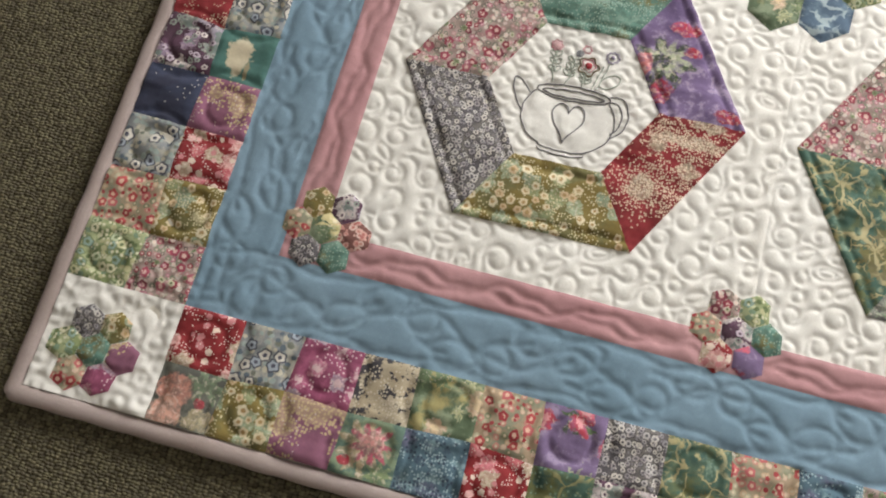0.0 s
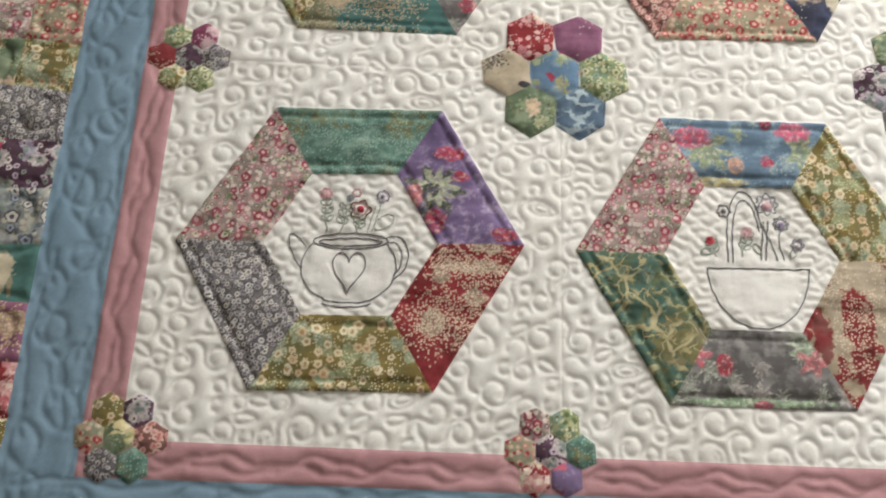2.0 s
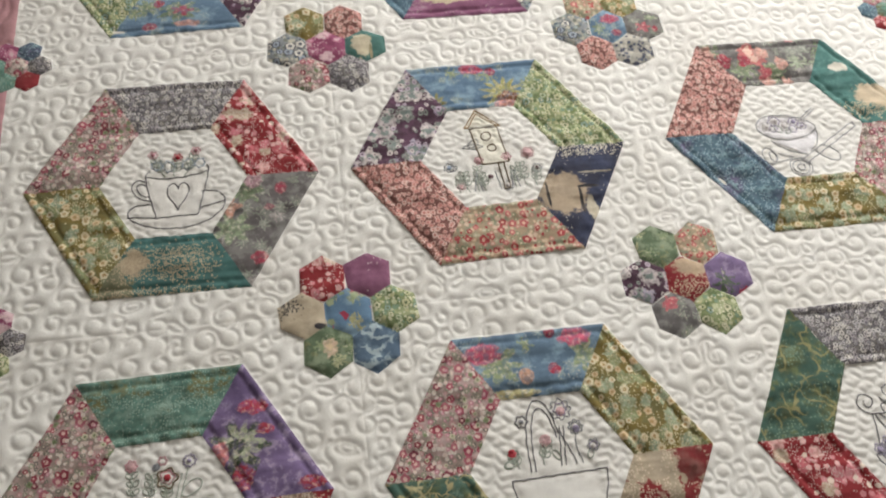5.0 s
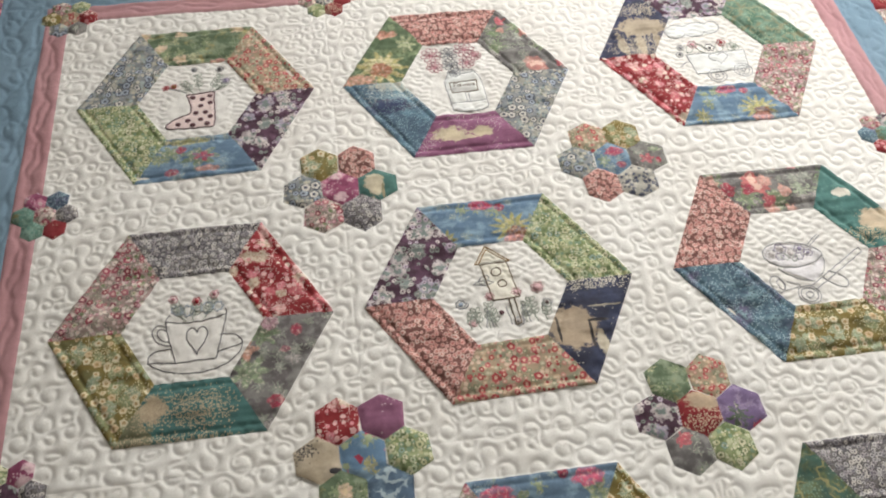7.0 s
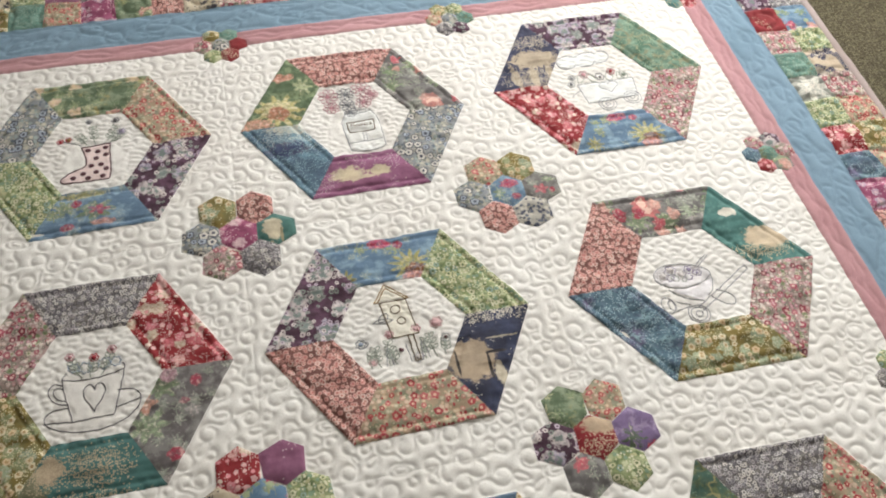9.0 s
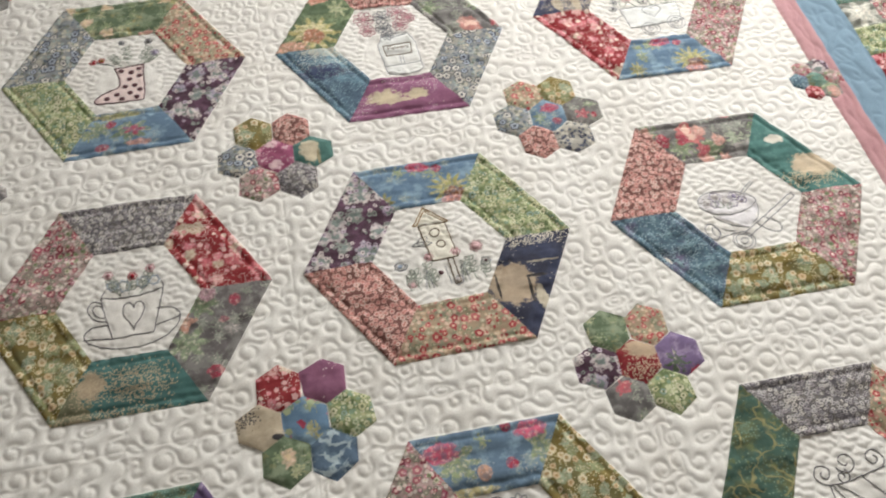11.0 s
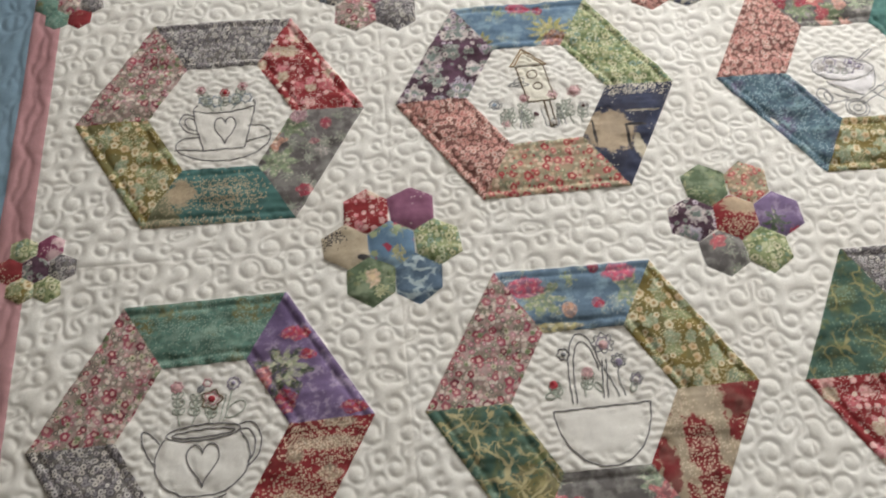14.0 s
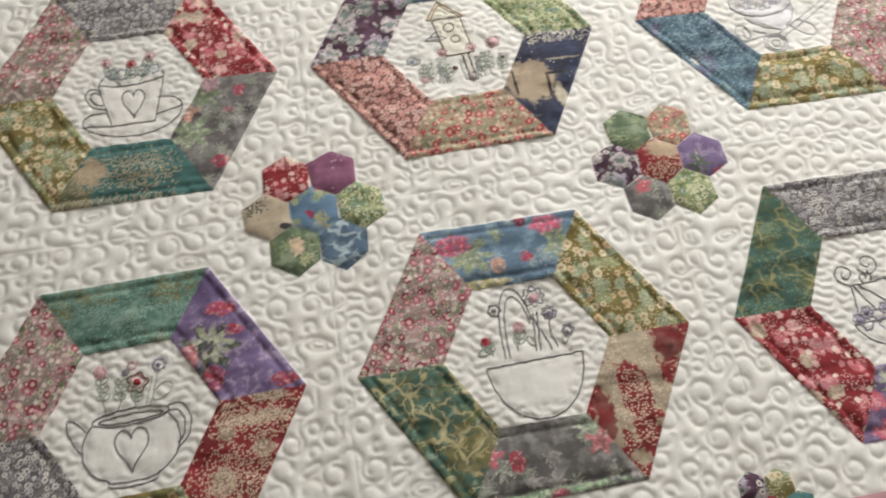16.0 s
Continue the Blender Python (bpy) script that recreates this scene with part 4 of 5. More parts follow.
def teapot():
    c = [bow((-32, -1), (-47, -16), (-42, -42), (-20, -50)), bow((32, -1), (46, -16), (42, -42), (20, -50)), arc(0, -50, 21, 3.5, 180, 360), arc(0, -54, 20, 3.5, 175, 365),
         arc(0, 2, 32, 7), arc(0, 1.2, 27, 3.4), bow((-37, -5), (-44, 6), (-54, 12), (-53, 4)), bow((-53, 4), (-52, -8), (-46, -16), (-40, -24)),
         bow((31, 5), (50, 16), (60, -22), (37, -33)), bow((31, 0), (44, 8), (51, -20), (38, -28)), heart(0, -26, 28, 42)]
    out = [("charcoal", p) for p in c]
    out += [("pink", bloom(-24, 46, 5.5, 7)), ("pink", arc(-24, 46, 2.5, 2.5)), ("pink", bloom(7, 32, 6.5, 5)), ("brown", bloom(7, 31, 9.5, 5)), ("lilac", bloom(26, 44, 6, 9)), ("grey", arc(-3, 42, 3, 3)), ("pink", bloom(3, 47, 4, 6))]
    out += twig((-20, 10), (-23, 40)) + twig((-10, 9), (-6, 36), -1) + twig((6, 9), (7, 25)) + [("green", seg((18, 10), (25, 38))), ("green", sprig(20, 14, 20, 35)), ("green", seg((14, 10), (20, 34)))]
    return out, [("rose", -24, 46, 5), ("red", 7, 31.5, 3.4), ("grey", -3, 42, 2.6), ("lilac", 26, 44, 2.2)]


def flower_bowl():
    out = [("charcoal", p) for p in (seg((-39, -11), (48, -9)), bow((-39, -11), (-34, -80), (42, -82), (48, -9)))]
    out += [("charcoal", bow((-20, -5), (-24, 70), (4, 82), (10, 28))), ("charcoal", bow((-16, -5), (-18, 60), (2, 72), (8, 24)))]
    out += [("charcoal", seg((8, -2), (12, 34))), ("charcoal", seg((12, -2), (16, 34))), ("grey", bow((22, -2), (20, 12), (14, 18), (12, 30))), ("grey", bow((28, -2), (26, 10), (22, 16), (26, 24)))]
    out += [("grey", bloom(16, 50, 10.5, 8)), ("lilac", bloom(16, 50, 6.5, 6)), ("charcoal", bloom(-22, 42, 6, 6)), ("grey", bloom(27, 32, 7, 8)), ("grey", arc(27, 32, 4, 4)), ("grey", bloom(40, 13, 6, 6)), ("lilac", arc(40, 13, 3.5, 3.5))]
    out += twig((-30, 0), (-34, 12)) + twig((-8, 0), (-2, 22)) + [("green", sprig(-44, 3, 12, 10)), ("green", sprig(-34, 3, 9, 170)), ("green", sprig(34, 2, 9, 60)), ("green", sprig(8, 4, 10, 120))]
    return out, [("red", -35, 13, 5), ("rose", -3, 22, 6.5), ("rose", 16, 48, 5), ("grey", -22, 42, 2.6), ("lilac", 27, 30, 4), ("pale", 40, 11, 3)]


def teacup():
    c = [bow((-29, 9), (-28, -8), (-20, -30), (-17, -43)), bow((35, 11), (32, -8), (27, -30), (24, -41)), seg((-17, -43), (24, -41)), bow((-29, 9), (-10, 4), (14, 5), (35, 11)), bow((-29, 9), (-28, 14), (-26, 15), (-25, 16)), bow((35, 11), (36, 15), (34, 18), (33, 19)),
         bow((-29, 2), (-46, 14), (-50, -18), (-22, -22)), bow((-28, -2), (-40, 6), (-42, -14), (-24, -17)), heart(4, -17, 22, 38),
         bow((-22, -26), (-44, -22), (-58, -38), (-30, -50)), bow((-30, -50), (-6, -60), (28, -58), (44, -42)), bow((44, -42), (60, -26), (48, -10), (28, -14)), bow((-46, -40), (-30, -40), (-22, -42), (-17, -43)), bow((26, -34), (36, -30), (48, -30), (51, -26))]
    out = [("charcoal", p) for p in c]
    out += [("red", bloom(3, 31, 5, 6)), ("pink", bloom(-22, 36, 5, 6)), ("pink", bloom(22, 38, 5, 6)), ("blue", bloom(-6, 20, 7, 7)), ("blue", bloom(14, 22, 7, 7)), ("blue", bloom(-18, 22, 6, 7)), ("blue", bloom(26, 22, 6, 7))]
    out += twig((0, 8), (3, 26)) + twig((-8, 8), (-20, 30)) + twig((10, 8), (20, 32), -1)
    return out, [("red", 3, 31, 3), ("pink", -22, 36, 2.6), ("pink", 22, 38, 2.6)]


def birdhouse():
    c = [seg((-7, 62), (-23, 38)), seg((-7, 57), (-19, 38)), seg((-7, 62), (17, 38)), seg((-7, 57), (13, 38)), seg((-23, 38), (-19, 38)), seg((17, 38), (13, 38))]
    out = [("ochre", p) for p in c] + [("brown", p) for p in (seg((-17, 36), (-11, -12), (18, -12), (13, 36)), seg((-18, 37), (14, 37)), arc(-1, 25, 5.5, 5.5), arc(3, 9, 4.8, 4.5), seg((6, -13), (8, -46)), seg((12, -13), (14, -45)), seg((8, -46), (14, -45)))]
    out += [("grey", bow((-29, 12), (-20, 18), (-12, 14), (-6, 12))), ("grey", bow((-29, 12), (-20, 8), (-12, 8), (-6, 12))), ("grey", sprig(-22, 12, 14, 40))]
    for k, x in enumerate((-40, -30, -20, -12, 20, 32, 42)):
        out += twig((x, -46), (x + (-3 if k % 2 else 3), -26 + 6 * (k % 3)))
    out += [("mist", seg((x, -46), (x + d, -22))) for x, d in ((-24, 4), (-16, -4), (16, 3), (24, -3), (4, -3))]
    out += [("grey", bloom(-47, -12, 6, 7)), ("grey", sprig(-50, -16, 12, 20)), ("rose", bloom(40, -2, 7.5, 7)), ("mist", bloom(46, -24, 5.5, 6)), ("rose", bloom(-38, -38, 5, 6)), ("pink", bloom(-14, -6, 5, 6)), ("pink", bloom(16, -5, 5.5, 6)), ("mist", bloom(12, -42, 6, 7))]
    return out, [("rose", 40, -2, 6), ("plum", -5, -29, 3.2), ("plum", 46, -24, 2.4), ("rose", -14, -6, 3.6), ("rose", 16, -5, 4), ("blue", -47, -12, 3), ("rose", -38, -38, 3.4), ("pale", 12, -42, 3.6)]


def boot():
    out = [("plum", p) for p in (seg((-14, 10), (22, 12)), bow((-14, 10), (-8, -10), (-4, -22), (-14, -26)), bow((-14, -26), (-34, -32), (-46, -44), (-34, -48)), seg((-34, -48), (19, -50)), bow((19, -50), (25, -40), (19, -10), (22, 12)))]
    dots = [("plum", x, y - 10, 4.0) for x, y in ((-6, 14), (6, 10), (16, 15), (4, -2), (16, 2), (-2, -14), (10, -14), (16, -22), (4, -26), (-12, -26), (-24, -31), (12, -34), (-6, -34))]
    out += twig((-4, 12), (-18, 32)) + twig((4, 12), (0, 46)) + twig((14, 12), (30, 42), -1) + twig((18, 12), (36, 26), -1)
    out += [("grey", bloom(-5, 55, 4, 6)), ("red", bloom(-40, 25, 4.5, 6)), ("lilac", bloom(36, 30, 5.5, 7)), ("charcoal", bloom(29, 52, 5, 6)), ("red", bloom(-30, 27, 4, 6)), ("grey", seg((-14, 14), (-36, 24)))]
    return out, dots + [("charcoal", 29, 52, 3), ("lilac", 36, 30, 3.8), ("ochre", -30, 27, 3.2), ("grey", -5, 55, 2.4), ("red", -40, 25, 2.4)]


def flower_jar():
    out = [("mist", p) for p in (bow((-11, 12), (-12, 4), (-20, 0), (-18, -12)), seg((-18, -12), (-14, -56)), bow((-14, -56), (-8, -64), (28, -62), (32, -54)), seg((32, -54), (31, -12)), bow((31, -12), (31, 0), (24, 4), (24, 12)), arc(6, 12, 17, 3), seg((-15, -44), (31, -42)), seg((5, 12), (2, 34)), seg((9, 12), (12, 34)), seg((6, -27), (6, -44)), seg((10, -27), (10, -44)))]
    out += [("brown", seg((-12, -7), (24, -5), (23, -24), (-11, -26), (-12, -7)))]
    for x, y, r, col in ((-29, 46, 14, "pink"), (17, 52, 14, "pink"), (17, 28, 11, "pink"), (-27, 24, 11, "pink"), (-5, 46, 12, "grey"), (-6, 26, 11, "grey"), (30, 40, 9, "pink"), (-3, 12, 9, "grey")):
        out += [(col, sprig(x, y, r, 45 * k + 10)) for k in range(8)]
    return out, [("pink", -29, 46, 2.2), ("pink", 17, 52, 2.2), ("pink", 17, 28, 2)]


def flower_cart():
    c = [seg((-34, -6), (-29, -42), (42, -38), (46, -4), (-34, -6)), arc(-4, -47, 12, 12), arc(-4, -47, 8, 8), arc(-4, -47, 3, 3), arc(33, -41, 12, 12), arc(33, -41, 8, 8), arc(33, -41, 3, 3), heart(8, -16, 26, 22), bow((-34, -18), (-44, -20), (-46, -28), (-48, -26)),
         bow((-50, 42), (-52, 24), (-32, 22), (-24, 34)), bow((-24, 34), (-18, 24), (0, 26), (4, 36)), bow((4, 36), (10, 28), (24, 32), (27, 44)), bow((-50, 42), (-42, 56), (-28, 54), (-22, 47)), bow((-22, 47), (-10, 58), (4, 56), (8, 50)), bow((8, 50), (16, 58), (26, 56), (27, 44))]
    out = [("mist", p) for p in c] + [("pink", bloom(-20, 12, 7, 6)), ("red", bloom(20, 13, 6, 6)), ("charcoal", bloom(2, 6, 7, 6)), ("grey", bloom(-38, 8, 5, 6)), ("grey", bloom(-42, -4, 5, 6)), ("green", sprig(-30, -2, 16, 60)), ("green", sprig(38, -4, 16, 110)), ("green", sprig(12, -4, 18, 70)), ("green", sprig(-8, -4, 18, 110)), ("green", sprig(28, -4, 14, 80))]
    return out, [("pink", -20, 12, 3.8), ("red", 20, 13, 3), ("grey", -38, 8, 2.6), ("green", 36, 4, 4.0), ("charcoal", 2, 5, 2.6), ("grey", -42, -4, 2.4)]


def wheelbarrow():
    c = [bow((-46, 1), (-48, 26), (-8, 24), (12, 11)), bow((-46, 1), (-30, -23), (4, -16), (20, -1)), bow((12, 11), (18, 8), (21, 3), (20, -1)), bow((-36, -14), (-26, -28), (-16, -32), (-4, -36)), bow((20, -1), (20, -14), (14, -24), (4, -30)), arc(-16, -52, 12, 12), arc(-16, -52, 9, 9), arc(-16, -52, 4, 4),
         seg((-14, -44), (63, 3)), seg((-10, -49), (65, -3)), seg((63, 3), (65, -3)), seg((6, 13), (25, 27)), seg((9, 11), (27, 25)), bow((16, -24), (30, -26), (38, -44), (28, -47)), bow((28, -47), (20, -48), (12, -38), (8, -32)), arc(-45, -34, 7, 11), arc(-41, -35, 4, 7), seg((-40, -44), (-22, -40)), seg((-34, -32), (-20, -38))]
    out = [("mist", p) for p in c] + [("lilac", bloom(x, y, r, 6)) for x, y, r in ((-24, 12, 7), (-2, 10, 6), (6, 4, 5), (-28, 2, 5), (-6, 0, 5))] + [("pale", bloom(-36, 5, 7, 6)), ("pale", bloom(-14, 5, 7, 6)), ("pale", sprig(0, 2, 14, 40)), ("green", sprig(-20, -4, 12, 120)), ("green", sprig(-14, -6, 9, 60))]
    return out, [("pale", -24, 12, 5.5), ("pale", -14, 5, 5), ("lilac", -2, 10, 3.4), ("pale", -36, 5, 5), ("lilac", 6, 4, 2.6)]


def hanging_basket():
    out = [("charcoal", p) for p in (scroll(-30, 26, 11, 250, -1), scroll(-4, 34, 12, 200), scroll(-12, 20, 8, 60, -1), scroll(26, 32, 11, 300), bow((-34, 16), (-20, 10), (6, 18), (34, 22)), seg((-28, 14), (-34, -26)), seg((-26, 14), (-14, -14)), seg((-22, 14), (10, -14)), seg((6, 18), (34, -20)), bow((-40, -24), (-34, -58), (34, -58), (42, -22)), seg((-40, -24), (42, -22)))]
    for x, y in ((-34, -20), (-24, -14), (-14, -18), (-4, -12), (6, -18), (16, -13), (26, -18), (36, -16), (-28, -26), (-10, -27), (10, -27), (28, -26)):
        out.append(("lilac", bloom(x, y, 6, 6)))
    return out, [("lilac", -24, -14, 3.6), ("lilac", -4, -12, 3.6), ("lilac", 16, -13, 3.6), ("lilac", -34, -20, 3.6), ("lilac", 6, -19, 3.4), ("lilac", 30, -18, 3.4)]


MOTIFS = (("a", teapot(), "teapot with a heart and flowers"), ("b", flower_bowl(), "bowl of flowers"), ("c", hanging_basket(), "scrolled flower basket"), ("d", teacup(), "teacup with a heart on a saucer"),
          ("e", birdhouse(), "birdhouse among flowers"), ("f", wheelbarrow(), "wheelbarrow of flowers"), ("g", boot(), "spotted boot with flowers"), ("h", flower_jar(), "flower jar"), ("i", flower_cart(), "flower cart under a cloud"))


def on_block(block, p):
    cx, cy, ax, ay, bx, by = BLOCKS[block]
    p = np.asarray(p, float)
    return np.stack((cx + p[:, 0] * ax / 150 + p[:, 1] * bx / 150, cy + p[:, 0] * ay / 150 + p[:, 1] * by / 150), 1)


for block, (strokes, fills), _ in MOTIFS:
    for col, pts in strokes:
        mark(stitched, on_block(block, pts))

# lines along both edges of each patch
for b in BLOCKS:
    for s in (0.565, 0.935):
        for k in range(6):
            mark(stitched, line(corner_of(b, k, s), corner_of(b, k + 1, s)))
# pink: two wavering lines; blue: a vine with buds and leaves
for side in range(4):
    for zone, ring_a, ring_b in ((pink_zone, "field", "pink"), (blue_zone, "pink", "blue")):
        a = (np.array(RING[ring_a][side], float) + RING[ring_b][side]) / 2
        c = (np.array(RING[ring_a][(side + 1) % 4], float) + RING[ring_b][(side + 1) % 4]) / 2
        length = math.dist(a, c)
        along = (c - a) / length
        across = np.array((-along[1], along[0]))
        t = np.arange(-30, length + 30, 0.4)
        if ring_a == "field":
            for off, amp, ph in ((2, 4.0, 0.3), (-5, 3.0, 1.6)):
                w = off + amp * np.sin(t / 12.5 + ph) + 1.5 * np.sin(t / 5.1 + ph)
                mark(stitched, a + along * t[:, None] + across * w[:, None], zone)
        else:
            w = 13 * np.sin(t / 20 + 0.4 * np.sin(t / 47)) + 3 * np.sin(t / 8.3)
            mark(stitched, a + along * t[:, None] + across * w[:, None], zone)
            for off, ph in ((24, 0.0), (-24, 2.1)):
                w = off + 2.8 * np.sin(t / 15 + ph) + 1.0 * np.sin(t / 5.7 + ph)
                mark(stitched, a + along * t[:, None] + across * w[:, None], zone)
            for n in range(int(length / 62.8) + 1):
                s = 31.4 + 62.8 * n
                sign = -1 if n % 2 == 0 else 1
                p = a + along * s + across * 9 * sign * -1
                q = np.linspace(0, 6.9, 90)
                rad = np.where(q < 5.9, 12.5, 12.5 - 4 * (q - 5.9))
                if n % 3 != 1:
                    mark(stitched, np.stack((p[0] + rad * np.cos(q + n), p[1] + rad * np.sin(q + n)), 1), zone)
                else:
                    mark(stitched, vine_leaf(p[0], p[1], 21, math.atan2(along[1], along[0]) + 0.5), zone)
                p = a + along * (s + 30) + across * (14 if n % 2 else -14)
                mark(stitched, vine_leaf(p[0], p[1], 19, math.atan2(along[1], along[0]) + rng.uniform(-0.5, 0.5)), zone)

seams = np.zeros((GH, GW), bool)
for b in BLOCKS:
    for k in range(6):
        mark(seams, line(corner_of(b, k), corner_of(b, k + 1)))
        mark(seams, line(corner_of(b, k, 0.5), corner_of(b, k + 1, 0.5)))
        mark(seams, line(corner_of(b, k, 0.5), corner_of(b, k)))
for name in ("field", "pink", "blue", "squares"):
    for k in range(4):
        mark(seams, line(RING[name][k], RING[name][(k + 1) % 4]))
CUT_U, CUT_V = (0.0, 0.328, 0.655, 1.0), (0.0, 0.340, 0.669, 1.0)
for k in (1, 2):
    mark(seams, line(ring_point("field", CUT_U[k], 0), ring_point("field", CUT_U[k], 1)), white_zone)
    mark(seams, line(ring_point("field", 0, CUT_V[k]), ring_point("field", 1, CUT_V[k])), white_zone)

# border squares: columns 0 and 1 across the border, on four sides
SQUARES = []
slide = random.Random(23)
for side, count in ((0, 25), (1, 24), (2, 25), (3, 24)):
    a0, a1 = np.array(RING["blue"][side], float), np.array(RING["blue"][(side + 1) % 4], float)
    b0, b1 = np.array(RING["squares"][side], float), np.array(RING["squares"][(side + 1) % 4], float)
    along = (a1 - a0) / np.linalg.norm(a1 - a0)
    b0, b1 = a0 + along * 0 + (b0 - a0) - along * np.dot(b0 - a0, along), a1 + (b1 - a1) - along * np.dot(b1 - a1, along)
    shift = [[0.0 if n in (0, count) else slide.uniform(-0.06, 0.06) for n in range(count + 1)] for _ in range(3)]
    for n in range(count):
        for row in range(2):
            quad = []
            for u, v in ((n, row), (n, row + 1), (n + 1, row + 1), (n + 1, row)):
                u, v = (u + shift[v][u]) / count, v / 2 + (0.02 * math.sin(2.3 * u + side) if v == 1 else 0.0)
                quad.append((1 - v) * (a0 * (1 - u) + a1 * u) + v * (b0 * (1 - u) + b1 * u))
            SQUARES.append((side, n, row, quad))
CORNERS = []
for k in range(4):
    quads = [q for q in SQUARES if q[0] == k and q[1] == 0 and q[2] == 1][0][3]
    last = [q for q in SQUARES if q[0] == (k + 3) % 4 and q[2] == 1]
    last = max(last, key=lambda q: q[1])[3]
    CORNERS.append([np.array(RING["blue"][k], float), last[2], np.array(RING["squares"][k], float), quads[1]])
for side, n, row, quad in SQUARES:
    for k in range(4):
        mark(seams, line(quad[k], quad[(k + 1) % 4]))
    c = sum(quad) / 4
    t = np.linspace(0, 6.283, 130)
    r = 17 + rng.uniform(-1.5, 1.5)
    if (n + row) % 2 == 0:
        mark(stitched, np.stack((c[0] + r * np.cos(t), c[1] + r * np.sin(t)), 1), square_zone)
    else:
        for k in (0, 2):
            e, f = quad[k], quad[(k + 1) % 4]
            g = (e + f) / 2 * 0.45 + c * 0.55
            s = np.linspace(0, 1, 80)[:, None]
            mark(stitched, e * (1 - s) ** 2 + 2 * g * s * (1 - s) + f * s ** 2, square_zone)
for quad in CORNERS:
    for k in range(4):
        mark(seams, line(quad[k], quad[(k + 1) % 4]))
    c = sum(quad) / 4
    fill_with_curls(square_zone & ~rose_zone, (c[0] - 47, c[0] + 47, c[1] - 47, c[1] + 47), 19.0, 6.6, 8.2, 0.1)


def reach(grid, far):
    """Distance in cells from each cell to the nearest marked one, up to far."""
    out = np.full((GH, GW), float(far), np.float32)
    for dy in range(-far, far + 1):
        for dx in range(-far, far + 1):
            d = math.hypot(dx, dy)
            if d >= far:
                continue
            ya, yb, xa, xb = max(0, dy), min(GH, GH + dy), max(0, dx), min(GW, GW + dx)
            view = out[ya:yb, xa:xb]
            hit = grid[ya - dy:yb - dy, xa - dx:xb - dx]
            np.minimum(view, np.where(hit, np.float32(d), np.float32(far)), out=view)
    return out


def blur(a, times):
    for _ in range(times):
        p = np.pad(a, 1, mode="edge")
        a = (p[:-2, 1:-1] + 2 * p[1:-1, 1:-1] + p[2:, 1:-1]) / 4
        p = np.pad(a, 1, mode="edge")
        a = (p[1:-1, :-2] + 2 * p[1:-1, 1:-1] + p[1:-1, 2:]) / 4
    return a


petal_edges = np.zeros((GH, GW), bool)
for x, y, side, _ in ROSETTES:
    for c in petals(x, y, side):
        poly = hexagon(*c, side)
        for k in range(6):
            mark(petal_edges, line(poly[k], poly[(k + 1) % 6]))
stitch_far, seam_far, petal_far = reach((stitched & ~rose_zone) | petal_edges, 11), reach(seams & ~rose_zone, 5), reach(petal_edges, 10)
loft = np.where(white_zone, 2.35, np.where(motif_room, 1.3, np.where(hex_inner, 2.8, np.where(hex_outer, 2.9, np.where(pink_zone, 2.9, np.where(blue_zone, 2.4, 3.8)))))).astype(np.float32)
dome = np.sqrt(np.maximum(0, 1 - (1 - np.minimum(stitch_far, 8.0) / 8.0) ** 2))
pillow = 0.52 * (1 - np.exp(-(stitch_far / 1.7) ** 1.3)) + 0.48 * np.sin(np.minimum(stitch_far, 10.5) / 10.5 * math.pi / 2)
relief = loft * np.where(white_zone | square_zone | blue_zone, pillow, dome)
relief *= 1 - np.where(hex_outer, 0.15, 0.5) * np.exp(-seam_far / 1.6)
flat_rose = blur(rose_zone.astype(np.float32), 3)
petal_dome = 1.2 + 2.0 * np.sin(np.minimum(petal_far, 9.0) / 9.0 * math.pi / 2) ** 0.8
relief = relief * (1 - flat_rose) + petal_dome * flat_rose
relief = np.where(white_zone, 0.5 * relief + 0.5 * blur(relief, 1), blur(relief, 1))


def crinkle(wide, tall, amount, seed):
    """Soft random puckers about wide by tall millimetres across."""
    r = np.random.RandomState(seed)
    h, w = GH // tall + 3, GW // wide + 3
    a = blur(r.normal(0, 1, (h, w)).astype(np.float32), 1)
    gy, gx = np.arange(GH) / tall, np.arange(GW) / wide
    i, j = gy.astype(int), gx.astype(int)
    fy, fx = gy - i, gx - j
    fy, fx = (fy * fy * (3 - 2 * fy))[:, None], (fx * fx * (3 - 2 * fx))[None]
    out = (a[i][:, j] * (1 - fx) + a[i][:, j + 1] * fx) * (1 - fy) + (a[i + 1][:, j] * (1 - fx) + a[i + 1][:, j + 1] * fx) * fy
    return (amount * out).astype(np.float32)


printed = blur(((hex_outer & ~hex_inner) | motif_room | square_zone).astype(np.float32) + 0.5 * (pink_zone | blue_zone), 2)
relief += (crinkle(5, 5, 0.7, 3) + crinkle(11, 11, 1.1, 4)) * (0.25 + 0.75 * printed)
relief += crinkle(9, 14, 0.6, 11) * blur((blue_zone | pink_zone).astype(np.float32), 2)
relief += crinkle(17, 6, 2.3, 8) * blur((hex_outer & ~hex_inner).astype(np.float32) + 1.0 * square_zone, 2)
relief += (crinkle(6, 6, 1.1, 21) + crinkle(15, 9, 2.1, 22)) * flat_rose
near_stitch = np.exp(-((stitch_far - 2.5) / 2.5) ** 2) * printed
relief += near_stitch * crinkle(3, 3, 1.3, 5)
relief += 0.9 * np.sin(xx / 71 + 0.6 * np.sin(yy / 90)) * np.sin(yy / 83 + 1.0) + 0.35 * np.sin(xx / 23 + yy / 31)
covered = np.zeros((GH, GW), bool)
for b in BLOCKS:
    covered |= inside([corner_of(b, k) for k in range(6)], -4.0)
